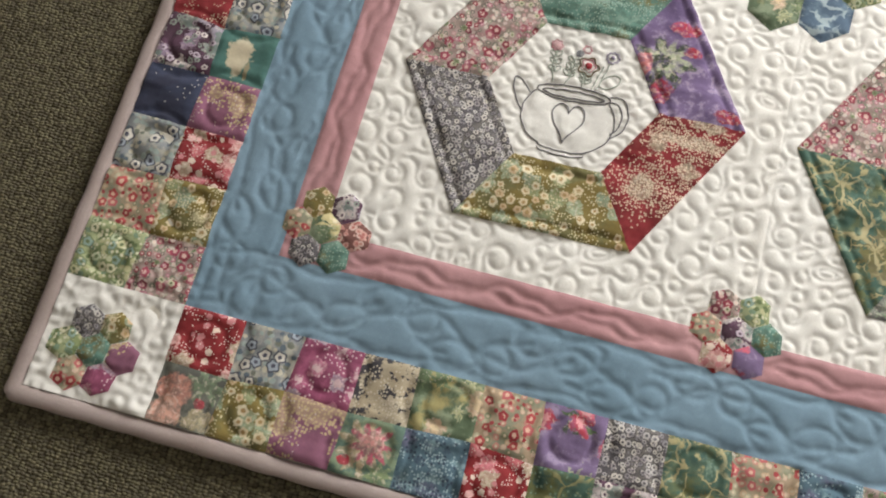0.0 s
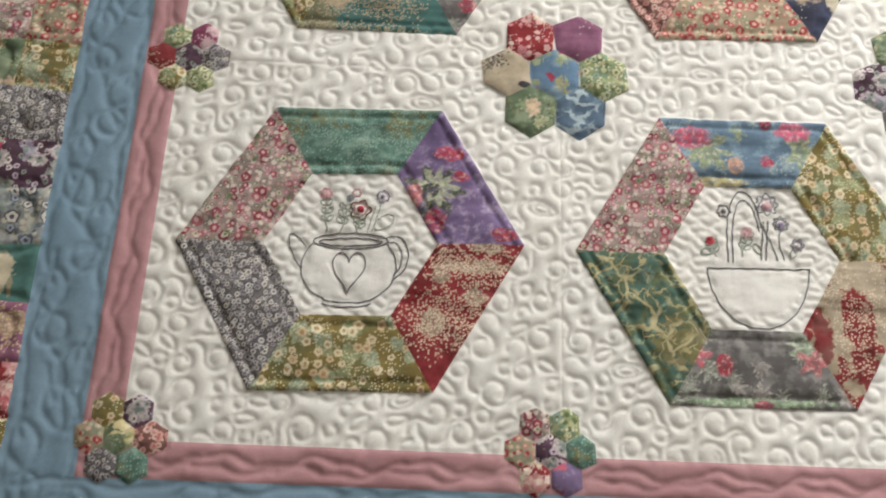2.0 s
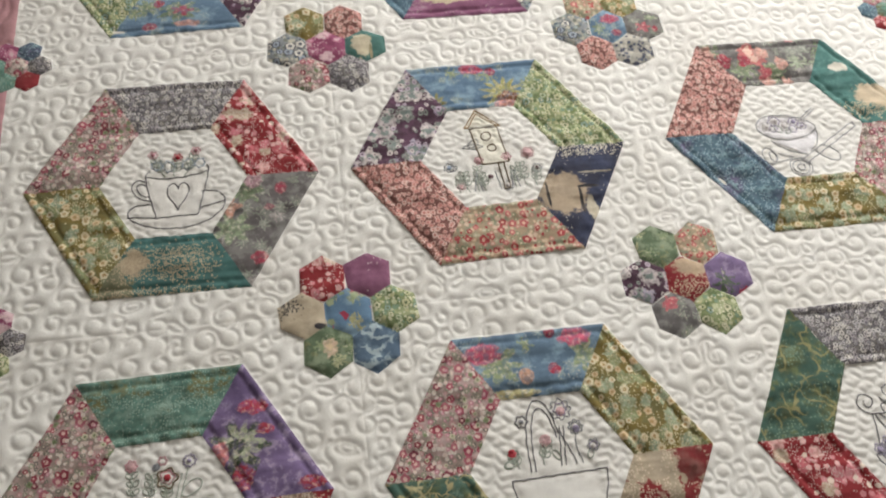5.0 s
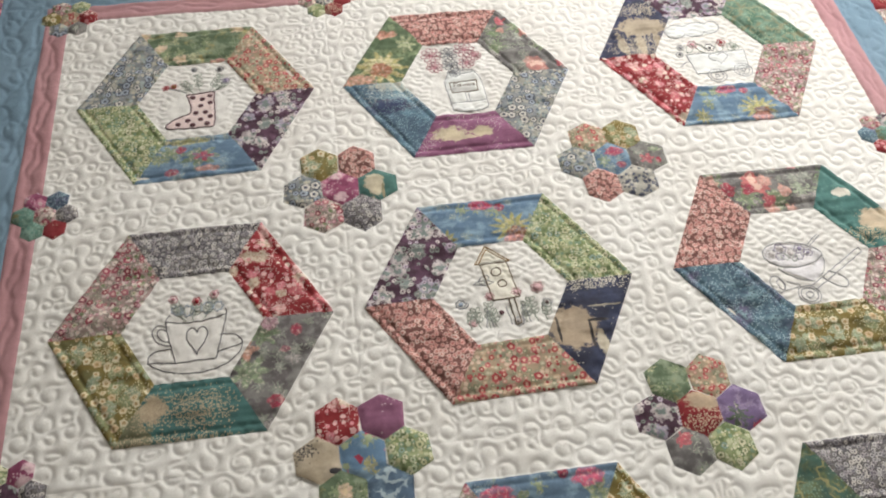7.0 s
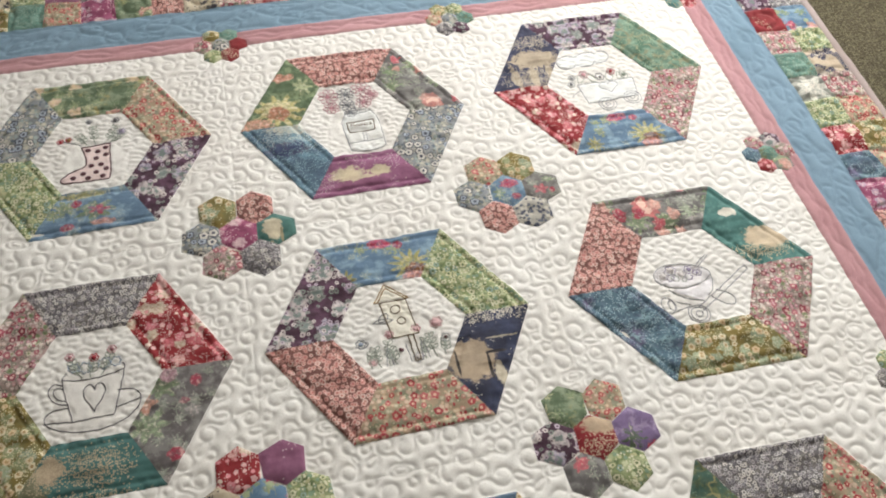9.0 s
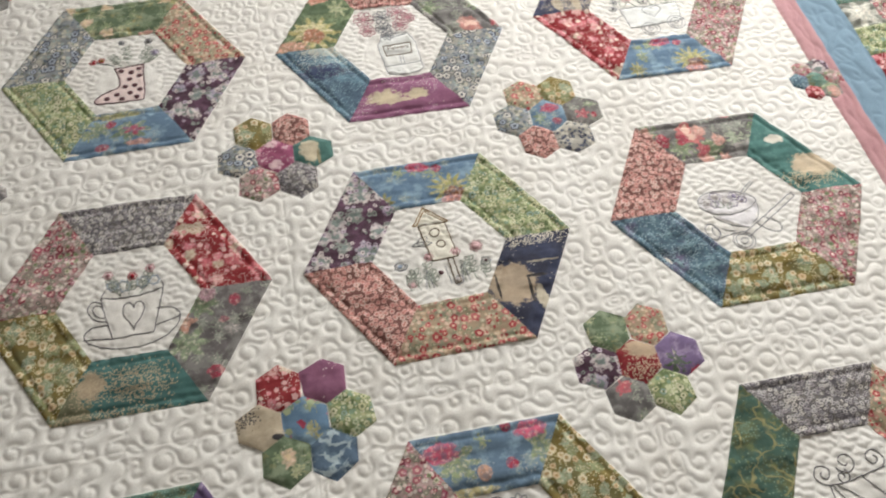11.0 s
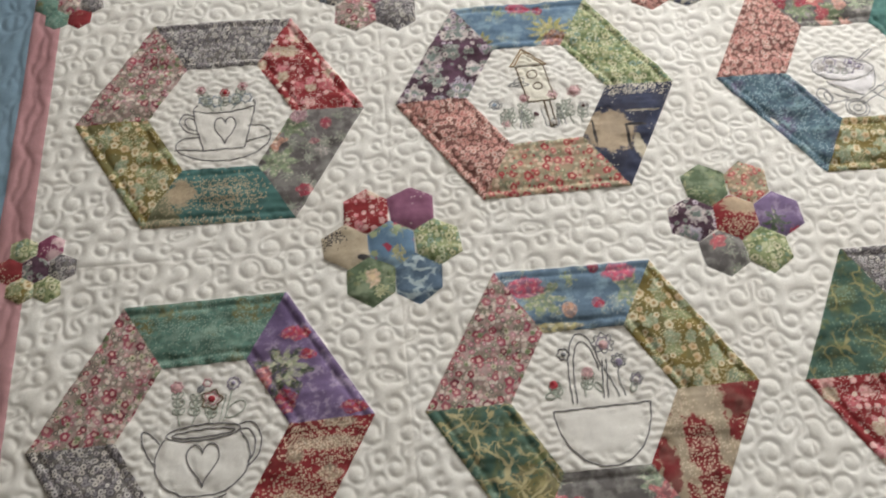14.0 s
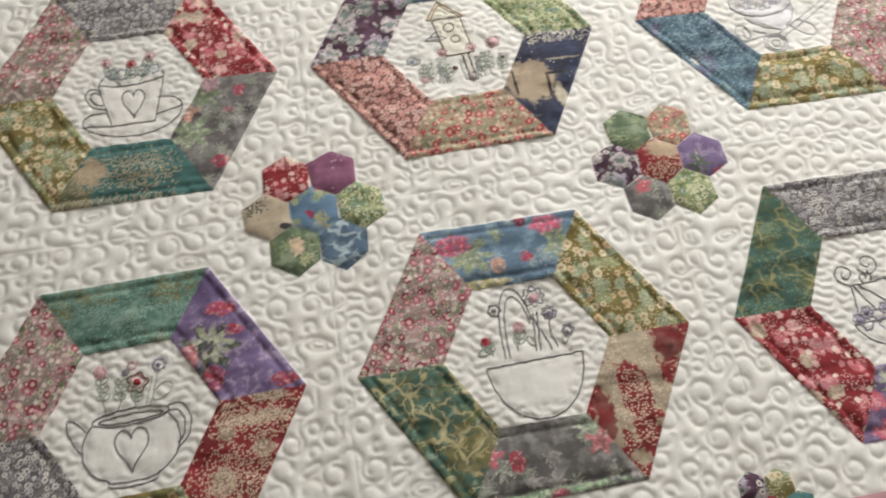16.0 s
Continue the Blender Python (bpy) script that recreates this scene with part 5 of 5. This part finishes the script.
for x, y, side, _ in ROSETTES:
    for c in petals(x, y, side):
        covered |= inside(hexagon(*c, side), -3.5)
pits = blur(np.where(covered, 0.0, 1.0).astype(np.float32), 1)


def sample(grid, x, y):
    u, v = np.clip(x - GX, 0, GW - 1.001), np.clip(y - GY, 0, GH - 1.001)
    i, j = v.astype(int), u.astype(int)
    fu, fv = u - j, v - i
    return (grid[i, j] * (1 - fu) + grid[i, j + 1] * fu) * (1 - fv) + (grid[i + 1, j] * (1 - fu) + grid[i + 1, j + 1] * fu) * fv


def part(name, parent, verts, faces, material, origin=(0, 0, 0), label="", smooth=True):
    """One mesh part under its parent; places in millimetres."""
    v = np.asarray(verts, np.float32) / 1000
    o = np.asarray(origin, np.float32) / 1000
    me = bpy.data.meshes.new(name)
    if isinstance(faces, np.ndarray):
        me.vertices.add(len(v))
        me.vertices.foreach_set("co", (v - o).ravel())
        me.loops.add(faces.size)
        me.loops.foreach_set("vertex_index", faces.ravel().astype(np.int32))
        me.polygons.add(len(faces))
        me.polygons.foreach_set("loop_start", np.arange(0, faces.size, faces.shape[1], dtype=np.int32))
        me.update(calc_edges=True)
    else:
        me.from_pydata((v - o).tolist(), [], faces)
    me.validate()
    if smooth:
        me.polygons.foreach_set("use_smooth", np.ones(len(me.polygons), bool))
    me.materials.append(material)
    ob = new(name, me)
    ob.parent = parent
    if parent is not None:
        ob.location = Vector(o) - parent_place(parent)
    else:
        ob.location = o
    if label:
        ob["label"] = label
    return ob


def parent_place(ob):
    place = Vector((0, 0, 0))
    while ob is not None:
        place += ob.location
        ob = ob.parent
    return place


def sheet(quad, step, lift=0.0, dome=0.0, hole=False, skirt=3.0):
    """A quilted piece over a four-sided outline, with its turned-down edge."""
    a, b, c, d = (np.asarray(p, float) for p in quad)
    n = max(2, int(max(math.dist(a, b), math.dist(d, c)) / step) + 1)
    m = max(2, int(max(math.dist(a, d), math.dist(b, c)) / step) + 1)
    u, v = np.meshgrid(np.linspace(0, 1, n), np.linspace(0, 1, m))
    p = ((1 - v) * (1 - u))[..., None] * a + ((1 - v) * u)[..., None] * b + (v * u)[..., None] * c + (v * (1 - u))[..., None] * d
    z = sample(relief, p[..., 0], p[..., 1]) + lift
    if hole:
        z = z - 5.0 * (1 - sample(pits, p[..., 0], p[..., 1]))
    verts = np.concatenate((p, z[..., None]), 2).reshape(-1, 3)
    ids = np.arange(n * m).reshape(m, n)
    faces = np.stack((ids[:-1, :-1], ids[:-1, 1:], ids[1:, 1:], ids[1:, :-1]), -1).reshape(-1, 4)
    rim = np.concatenate((ids[0, :], ids[1:, -1], ids[-1, -2::-1], ids[-2:0:-1, 0]))
    low = np.concatenate((verts[rim], verts[rim]))
    mid = verts[:, :2].mean(0)
    low[:, :2] += (mid - low[:, :2]) / np.linalg.norm(mid - low[:, :2], axis=1, keepdims=True) * 0.5
    k = np.arange(len(rim))
    low[:len(rim), :2] = verts[rim, :2]
    low[len(rim):, 2] -= skirt
    nx = np.roll(k, -1)
    first, second = len(verts), len(verts) + len(rim)
    wall = np.stack((first + nx, first + k, second + k, second + nx), -1)
    return np.concatenate((verts, low)), np.concatenate((faces, wall))


def pad(poly, rings, lift=0.0, dome=0.0, skirt=2.0):
    """A six-sided piece, built in rings from its middle, softly domed."""
    poly = [np.asarray(p, float) for p in poly]
    mid = sum(poly) / len(poly)
    verts, faces, per = [mid], [], 0
    rows = []
    for r in range(1, rings + 1):
        s, row = r / rings, []
        for k in range(6):
            e, f = mid + (poly[k] - mid) * s, mid + (poly[(k + 1) % 6] - mid) * s
            for q in range(r):
                row.append(len(verts))
                verts.append(e + (f - e) * q / r)
        rows.append(row)
    tri = [(0, rows[0][k], rows[0][(k + 1) % 6]) for k in range(6)]
    for r in range(1, rings):
        inn, out = rows[r - 1], rows[r]
        for k in range(6):
            for q in range(r + 1):
                o = k * (r + 1) + q
                tri.append((inn[(k * r + q) % len(inn)], out[o], out[(o + 1) % len(out)]))
                if q < r:
                    tri.append((inn[(k * r + q) % len(inn)], out[(o + 1) % len(out)], inn[(k * r + q + 1) % len(inn)]))
    p = np.array(verts)
    z = sample(relief, p[:, 0], p[:, 1]) + lift
    level = np.concatenate(([0.0], np.repeat(np.arange(1, rings + 1) / rings, [6 * r for r in range(1, rings + 1)])))
    z = z + dome * (1 - level ** 4)
    verts = np.concatenate((p, z[:, None]), 1)
    rim = np.array(rows[-1])
    low = np.concatenate((verts[rim], verts[rim]))
    n, w = len(verts), len(rim)
    low[w:, :2] += (mid - low[w:, :2]) * 0.01
    low[w:, 2] -= skirt
    for k in range(w):
        j = (k + 1) % w
        tri.append((n + j, n + k, n + w + k))
        tri.append((n + j, n + w + k, n + w + j))
    return np.concatenate((verts, low)), np.array(tri)


# ---- the quilt ----
quilt = tagged(new("quilt"), "pieced floral hexagon quilt with pale blue border lying on carpet", "quilt")


def tube_rows(path, radius, sides=10, squash=1.0):
    """A round strip along a path of (x, y, z)."""
    path = np.asarray(path, float)
    d = np.gradient(path, axis=0)
    d /= np.linalg.norm(d, axis=1, keepdims=True) + 1e-9
    s = np.stack((d[:, 1], -d[:, 0], np.zeros(len(d))), 1)
    s /= np.linalg.norm(s, axis=1, keepdims=True) + 1e-9
    a = np.arange(sides) * 2 * math.pi / sides
    v = path[:, None] + radius * (np.cos(a)[None, :, None] * s[:, None] + squash * np.sin(a)[None, :, None] * np.array((0, 0, 1.0)))
    n = len(path)
    ids = np.arange(n * sides).reshape(n, sides)
    f = np.stack((ids[:-1], np.roll(ids[:-1], -1, 1), np.roll(ids[1:], -1, 1), ids[1:]), -1).reshape(-1, 4)
    return v.reshape(-1, 3), f


base = RING["edge"]
verts = [(*(np.array(p) * 0.996 + np.array((350, 350)) * 0.004), z) for z in (-11.5, -1.5) for p in base]
part("backing", quilt, verts, [(3, 2, 1, 0), (4, 5, 6, 7), (0, 1, 5, 4), (1, 2, 6, 5), (2, 3, 7, 6), (3, 0, 4, 7)], backing_cotton, label="plain cream backing and wadding", smooth=False)
for i in range(3):
    for j in range(3):
        q = [ring_point("field", CUT_U[i + a], CUT_V[j + b]) for a, b in ((0, 0), (1, 0), (1, 1), (0, 1))]
        v, f = sheet(q, 1.35, hole=True)
        part("background_block", quilt, v, f, white_cotton, (*(sum(q) / 4), 0), "cream white cotton quilted with curls")


def strips(inner, outer, name, material, label):
    a, b = RING[inner], RING[outer]
    (ax0, ay0), (ax1, ay1), (ax2, ay2), (ax3, ay3) = a
    lo = lambda p, q, x: np.array((x, p[1] + (q[1] - p[1]) * (x - p[0]) / (q[0] - p[0])))
    for q in ([b[0], b[1], lo(a[0], a[1], b[1][0]), lo(a[0], a[1], b[0][0])],
              [lo(a[3], a[2], b[3][0]), lo(a[3], a[2], b[2][0]), b[2], b[3]],
              [lo(a[0], a[1], (b[0][0])), a[0], a[3], lo(a[3], a[2], b[3][0])],
              [a[1], lo(a[0], a[1], b[1][0]), lo(a[3], a[2], b[2][0]), a[2]]):
        q = [np.asarray(p, float) for p in q]
        v, f = sheet(q, 2.0, hole=True)
        part(name, quilt, v, f, material, (*(sum(q) / 4), 0), label)


strips("field", "pink", "pink_border", pink_cotton, "dusty pink cotton strip with wavy quilting")
strips("pink", "blue", "blue_border", blue_cotton, "pale blue cotton strip quilted with a leafy vine")
for quad in CORNERS:
    v, f = sheet(quad[::-1] if np.cross(quad[1] - quad[0], quad[3] - quad[0]) < 0 else quad, 2.0, hole=True)
    part("corner_square", quilt, v, f, white_cotton, (*(sum(quad) / 4), 0), "cream white corner square")

# the pale binding, rolled over the edge
for k in range(4):
    a, b = (np.array(RING["squares"][i]) * 0.4 + np.array(RING["edge"][i]) * 0.6 for i in (k, (k + 1) % 4))
    d = (b - a) / np.linalg.norm(b - a)
    pts = line(a - d * 5.0, b + d * 5.0, int(math.dist(a, b) / 2.5))
    t = np.arange(len(pts))
    z = -2.0 + 0.6 * np.sin(t * 0.11 + k) + 0.3 * np.sin(t * 0.31)
    v, f = tube_rows(np.concatenate((pts, z[:, None]), 1), 7.4, 12, 0.66)
    run = np.minimum(t, len(pts) - 1 - t) * 2.5
    narrow = np.sqrt(np.clip(1 - np.clip((7.5 - run) / 7.6, 0, 1) ** 2, 0.02, 1)) * (1 + 0.04 * np.sin(t * 0.4))
    spine = np.concatenate((pts, z[:, None]), 1)[:, None]
    v = (spine + (v.reshape(len(pts), 12, 3) - spine) * narrow[:, None, None]).reshape(-1, 3)
    part("binding", quilt, v, f, binding_cotton, (*((a + b) / 2), 0), "pale mauve cotton binding")

# border squares
KNOWN = {  # side, row: cloths in order, the rest by lot
    (0, 0): "red_floral blue_grey magenta beige_black green_rose tan_red purple_rose grey_daisy branch_scene tan_red blue_speckle pink_floral",
    (0, 1): "rose_scene olive_floral plum_cream bouquet_scene blue_speckle red_floral green_branch plum_floral lime_floral pink_floral grey_daisy",
    (3, 0): "pink_floral olive_floral red_floral plum_cream teal_doe blue_grey plum_floral grey_daisy olive_floral tan_red lime_floral magenta",
    (3, 1): "lime_floral tan_red blue_grey navy plum_floral red_spray blue_rose grey_daisy green_rose pink_floral olive_floral",
    (1, 0): "pink_floral grey_daisy lime_floral blue_rose tan_red magenta olive_floral grey_daisy purple_rose tan_red green_rose blue_grey coral_dense magenta blue_speckle red_floral lime_floral frond_scene green_mottle pink_floral red_spray plum_floral blue_grey olive_floral",
    (1, 1): "olive_floral red_floral blue_grey plum_floral lime_floral tan_red green_rose pink_floral grey_rose blue_speckle coral_dense lime_floral red_spray green_mottle tan_red olive_floral tan_red pink_floral beige_navy lime_floral blue_rose grey_daisy magenta tan_red",
    (2, 0): "lime_floral plum_floral red_floral blue_grey tan_red purple_rose green_rose grey_daisy pink_floral olive_floral magenta blue_rose coral_dense grey_rose red_floral pink_floral beige_black coral_dense green_rose magenta tan_red green_mottle olive_floral",
}
lots = sorted(k for k in cloths if k.split("_")[-1] not in ("figure", "cluster", "scene", "streak", "burst", "pair", "leaf", "plain", "limb", "fleck", "vein", "doe"))


def square_cloth(side, n, row):
    known = KNOWN.get((side, row), "").split()
    k = {0: 25, 1: 24, 2: 25, 3: 24}[side] - 1 - n if side == 3 else n
    if k < len(known):
        return known[k]
    return rng.choice(lots)


# rosettes of seven hexagons
for x, y, side, names in ROSETTES:
    names = names.split()
    hub = None
    tilt = rng.uniform(-2.0, 2.0)
    for c, name in zip(petals(x, y, side), names):
        poly = [p + np.array((rng.uniform(-1, 1), rng.uniform(-1, 1))) * side * 0.07 for p in hexagon(*c, side * 1.01)]
        v, f = pad(poly, 14 if side == BIG else 9, lift=0.45, dome=0.3)
        if hub is None:
            hub = part("rosette", quilt, v, f, cloths[name], (*c, 0), "rosette of seven printed cotton hexagons")
        else:
            part("petal", hub, v, f, cloths[name], (*c, 0))

TINTS = {  # outlines of softly coloured areas, in millimetres from the block's middle
    "e": (("cream", [(-7, 61), (-22, 39), (16, 39)]), ("cream", [(-17, 37), (-11, -12), (18, -12), (13, 37)])),
    "f": (("lilac", [(-46, 1), (-42, 14), (-28, 19), (-8, 17), (12, 11), (19, 3), (20, -1), (4, -11), (-14, -14), (-34, -10)]), ("lilac", [(-36, -14), (-16, -28), (-4, -36), (6, -28), (18, -12), (20, -3), (4, -13), (-14, -16)])),
    "g": (("pink", [(-14, 10), (22, 12), (21, -10), (22, -36), (19, -50), (-34, -48), (-40, -43), (-32, -35), (-14, -26), (-7, -18), (-9, -6)]),),
    "h": (("ice", [(-11, 12), (-16, 0), (-18, -12), (-14, -54), (-4, -60), (22, -60), (31, -54), (31, -12), (28, 0), (24, 12)]),),
    "i": (("ice", [(-50, 42), (-46, 30), (-30, 27), (0, 29), (20, 33), (27, 44), (20, 52), (-6, 54), (-34, 52)]), ("ice", [(-34, -6), (-29, -42), (42, -38), (46, -4)])),
}
tint_cloth = {k: plain_cloth(k + "_tinted_cotton", c, d, 0.05) for k, c, d in (("cream", "e6e1d2", "e4decd"), ("lilac", "dddadb", "dfdbd9"), ("pink", "e3d0ca", "e0cac5"), ("ice", "e2e3df", "e3e2dc"))}
PANELS = {}

# hexagon blocks: a white middle with six printed patches
for b, names in BLOCK_CLOTHS.items():
    mid = BLOCKS[b][:2]
    v, f = pad([corner_of(b, k, 0.5) for k in range(6)], 38, lift=0.0)
    panel = part("hexagon_block", quilt, v, f, white_cotton, (*mid, 0), "hexagon block with a white embroidered middle and printed patches")
    for k, name in enumerate(names.split()):
        q = [corner_of(b, k, 0.5), corner_of(b, k), corner_of(b, k + 1), corner_of(b, k + 1, 0.5)]
        v, f = sheet(q, 1.9, lift=0.5)
        part("patch", panel, v, f, cloths[name], (*(sum(q) / 4), 0))
    PANELS[b] = panel


def tinted(block, name, outline):
    """A softly coloured area: rows across a flat outline."""
    p = np.array(outline, float)
    rows = np.linspace(p[:, 1].min() + 0.3, p[:, 1].max() - 0.3, int(np.ptp(p[:, 1]) / 1.6) + 3)
    pts = []
    for y in rows:
        hits = [a[0] + (b[0] - a[0]) * (y - a[1]) / (b[1] - a[1]) for a, b in zip(p, np.roll(p, -1, 0)) if (a[1] - y) * (b[1] - y) < 0]
        pts += [(x, y) for x in np.linspace(min(hits), max(hits), 26)]
    q = on_block(block, pts)
    z = sample(relief, q[:, 0], q[:, 1]) + 0.5
    ids = np.arange(len(q)).reshape(len(rows), 26)
    f = np.stack((ids[:-1, :-1], ids[:-1, 1:], ids[1:, 1:], ids[1:, :-1]), -1).reshape(-1, 4)
    part("tinted_area", PANELS[block], np.concatenate((q, z[:, None]), 1), f, tint_cloth[name], (*q.mean(0), 0), "faint " + name + " crayon tint")


def stitch_motif(block, drawing, label):
    strokes, fills = drawing
    for col, pts in strokes:
        pts = np.asarray(pts, float)
        pts = on_block(block, pts + 0.25 * np.sin(pts[:, ::-1] / 2.1))
        z = sample(relief, pts[:, 0], pts[:, 1]) + 0.7
        wide = 0.8 if col == "plum" else 0.75 if col in ("brown", "ochre") else 0.55 if col == "charcoal" else 0.5
        v, f = tube_rows(np.concatenate((pts, z[:, None]), 1), wide, 6, 0.8)
        part("stitched_line", PANELS[block], v, f, threads[col], (*pts.mean(0), 0), label + ", " + col + " thread" if len(pts) > 40 else "")
    for col, x, y, r in fills:
        p = on_block(block, [(x, y)])[0]
        v, f = pad(hexagon(p[0], p[1], r), 4, lift=0.5, dome=0.7, skirt=1.3)
        d = v[:, :2] - p
        ang = np.arctan2(d[:, 1], d[:, 0])
        v[:, :2] = p + d * (0.9 / (0.93 + 0.07 * np.cos(6 * (ang - radians(30)))))[:, None]
        part("satin_stitch", PANELS[block], v, f, threads[col], (p[0], p[1], 0))


for block, areas in TINTS.items():
    for name, outline in areas:
        tinted(block, name, outline)
for block, drawing, label in MOTIFS:
    stitch_motif(block, drawing, label)
word = bpy.data.curves.new("label_word", "FONT")
word.body, word.size, word.align_x, word.align_y, word.extrude = "Flowers", 0.009, "CENTER", "CENTER", 0.0003
word.materials.append(threads["brown"])
word_ob = new("stitched_word", word)
word_ob.parent = PANELS["h"]
word_ob.matrix_local = pose(0.006, -0.0157, 0.0042, 0, 0, 2)

# border squares
for side, n, row, quad in SQUARES:
    v, f = sheet(quad[::-1], 2.0)
    part("square_patch", quilt, v, f, cloths[square_cloth(side, n, row)], (*(sum(quad) / 4), 0))
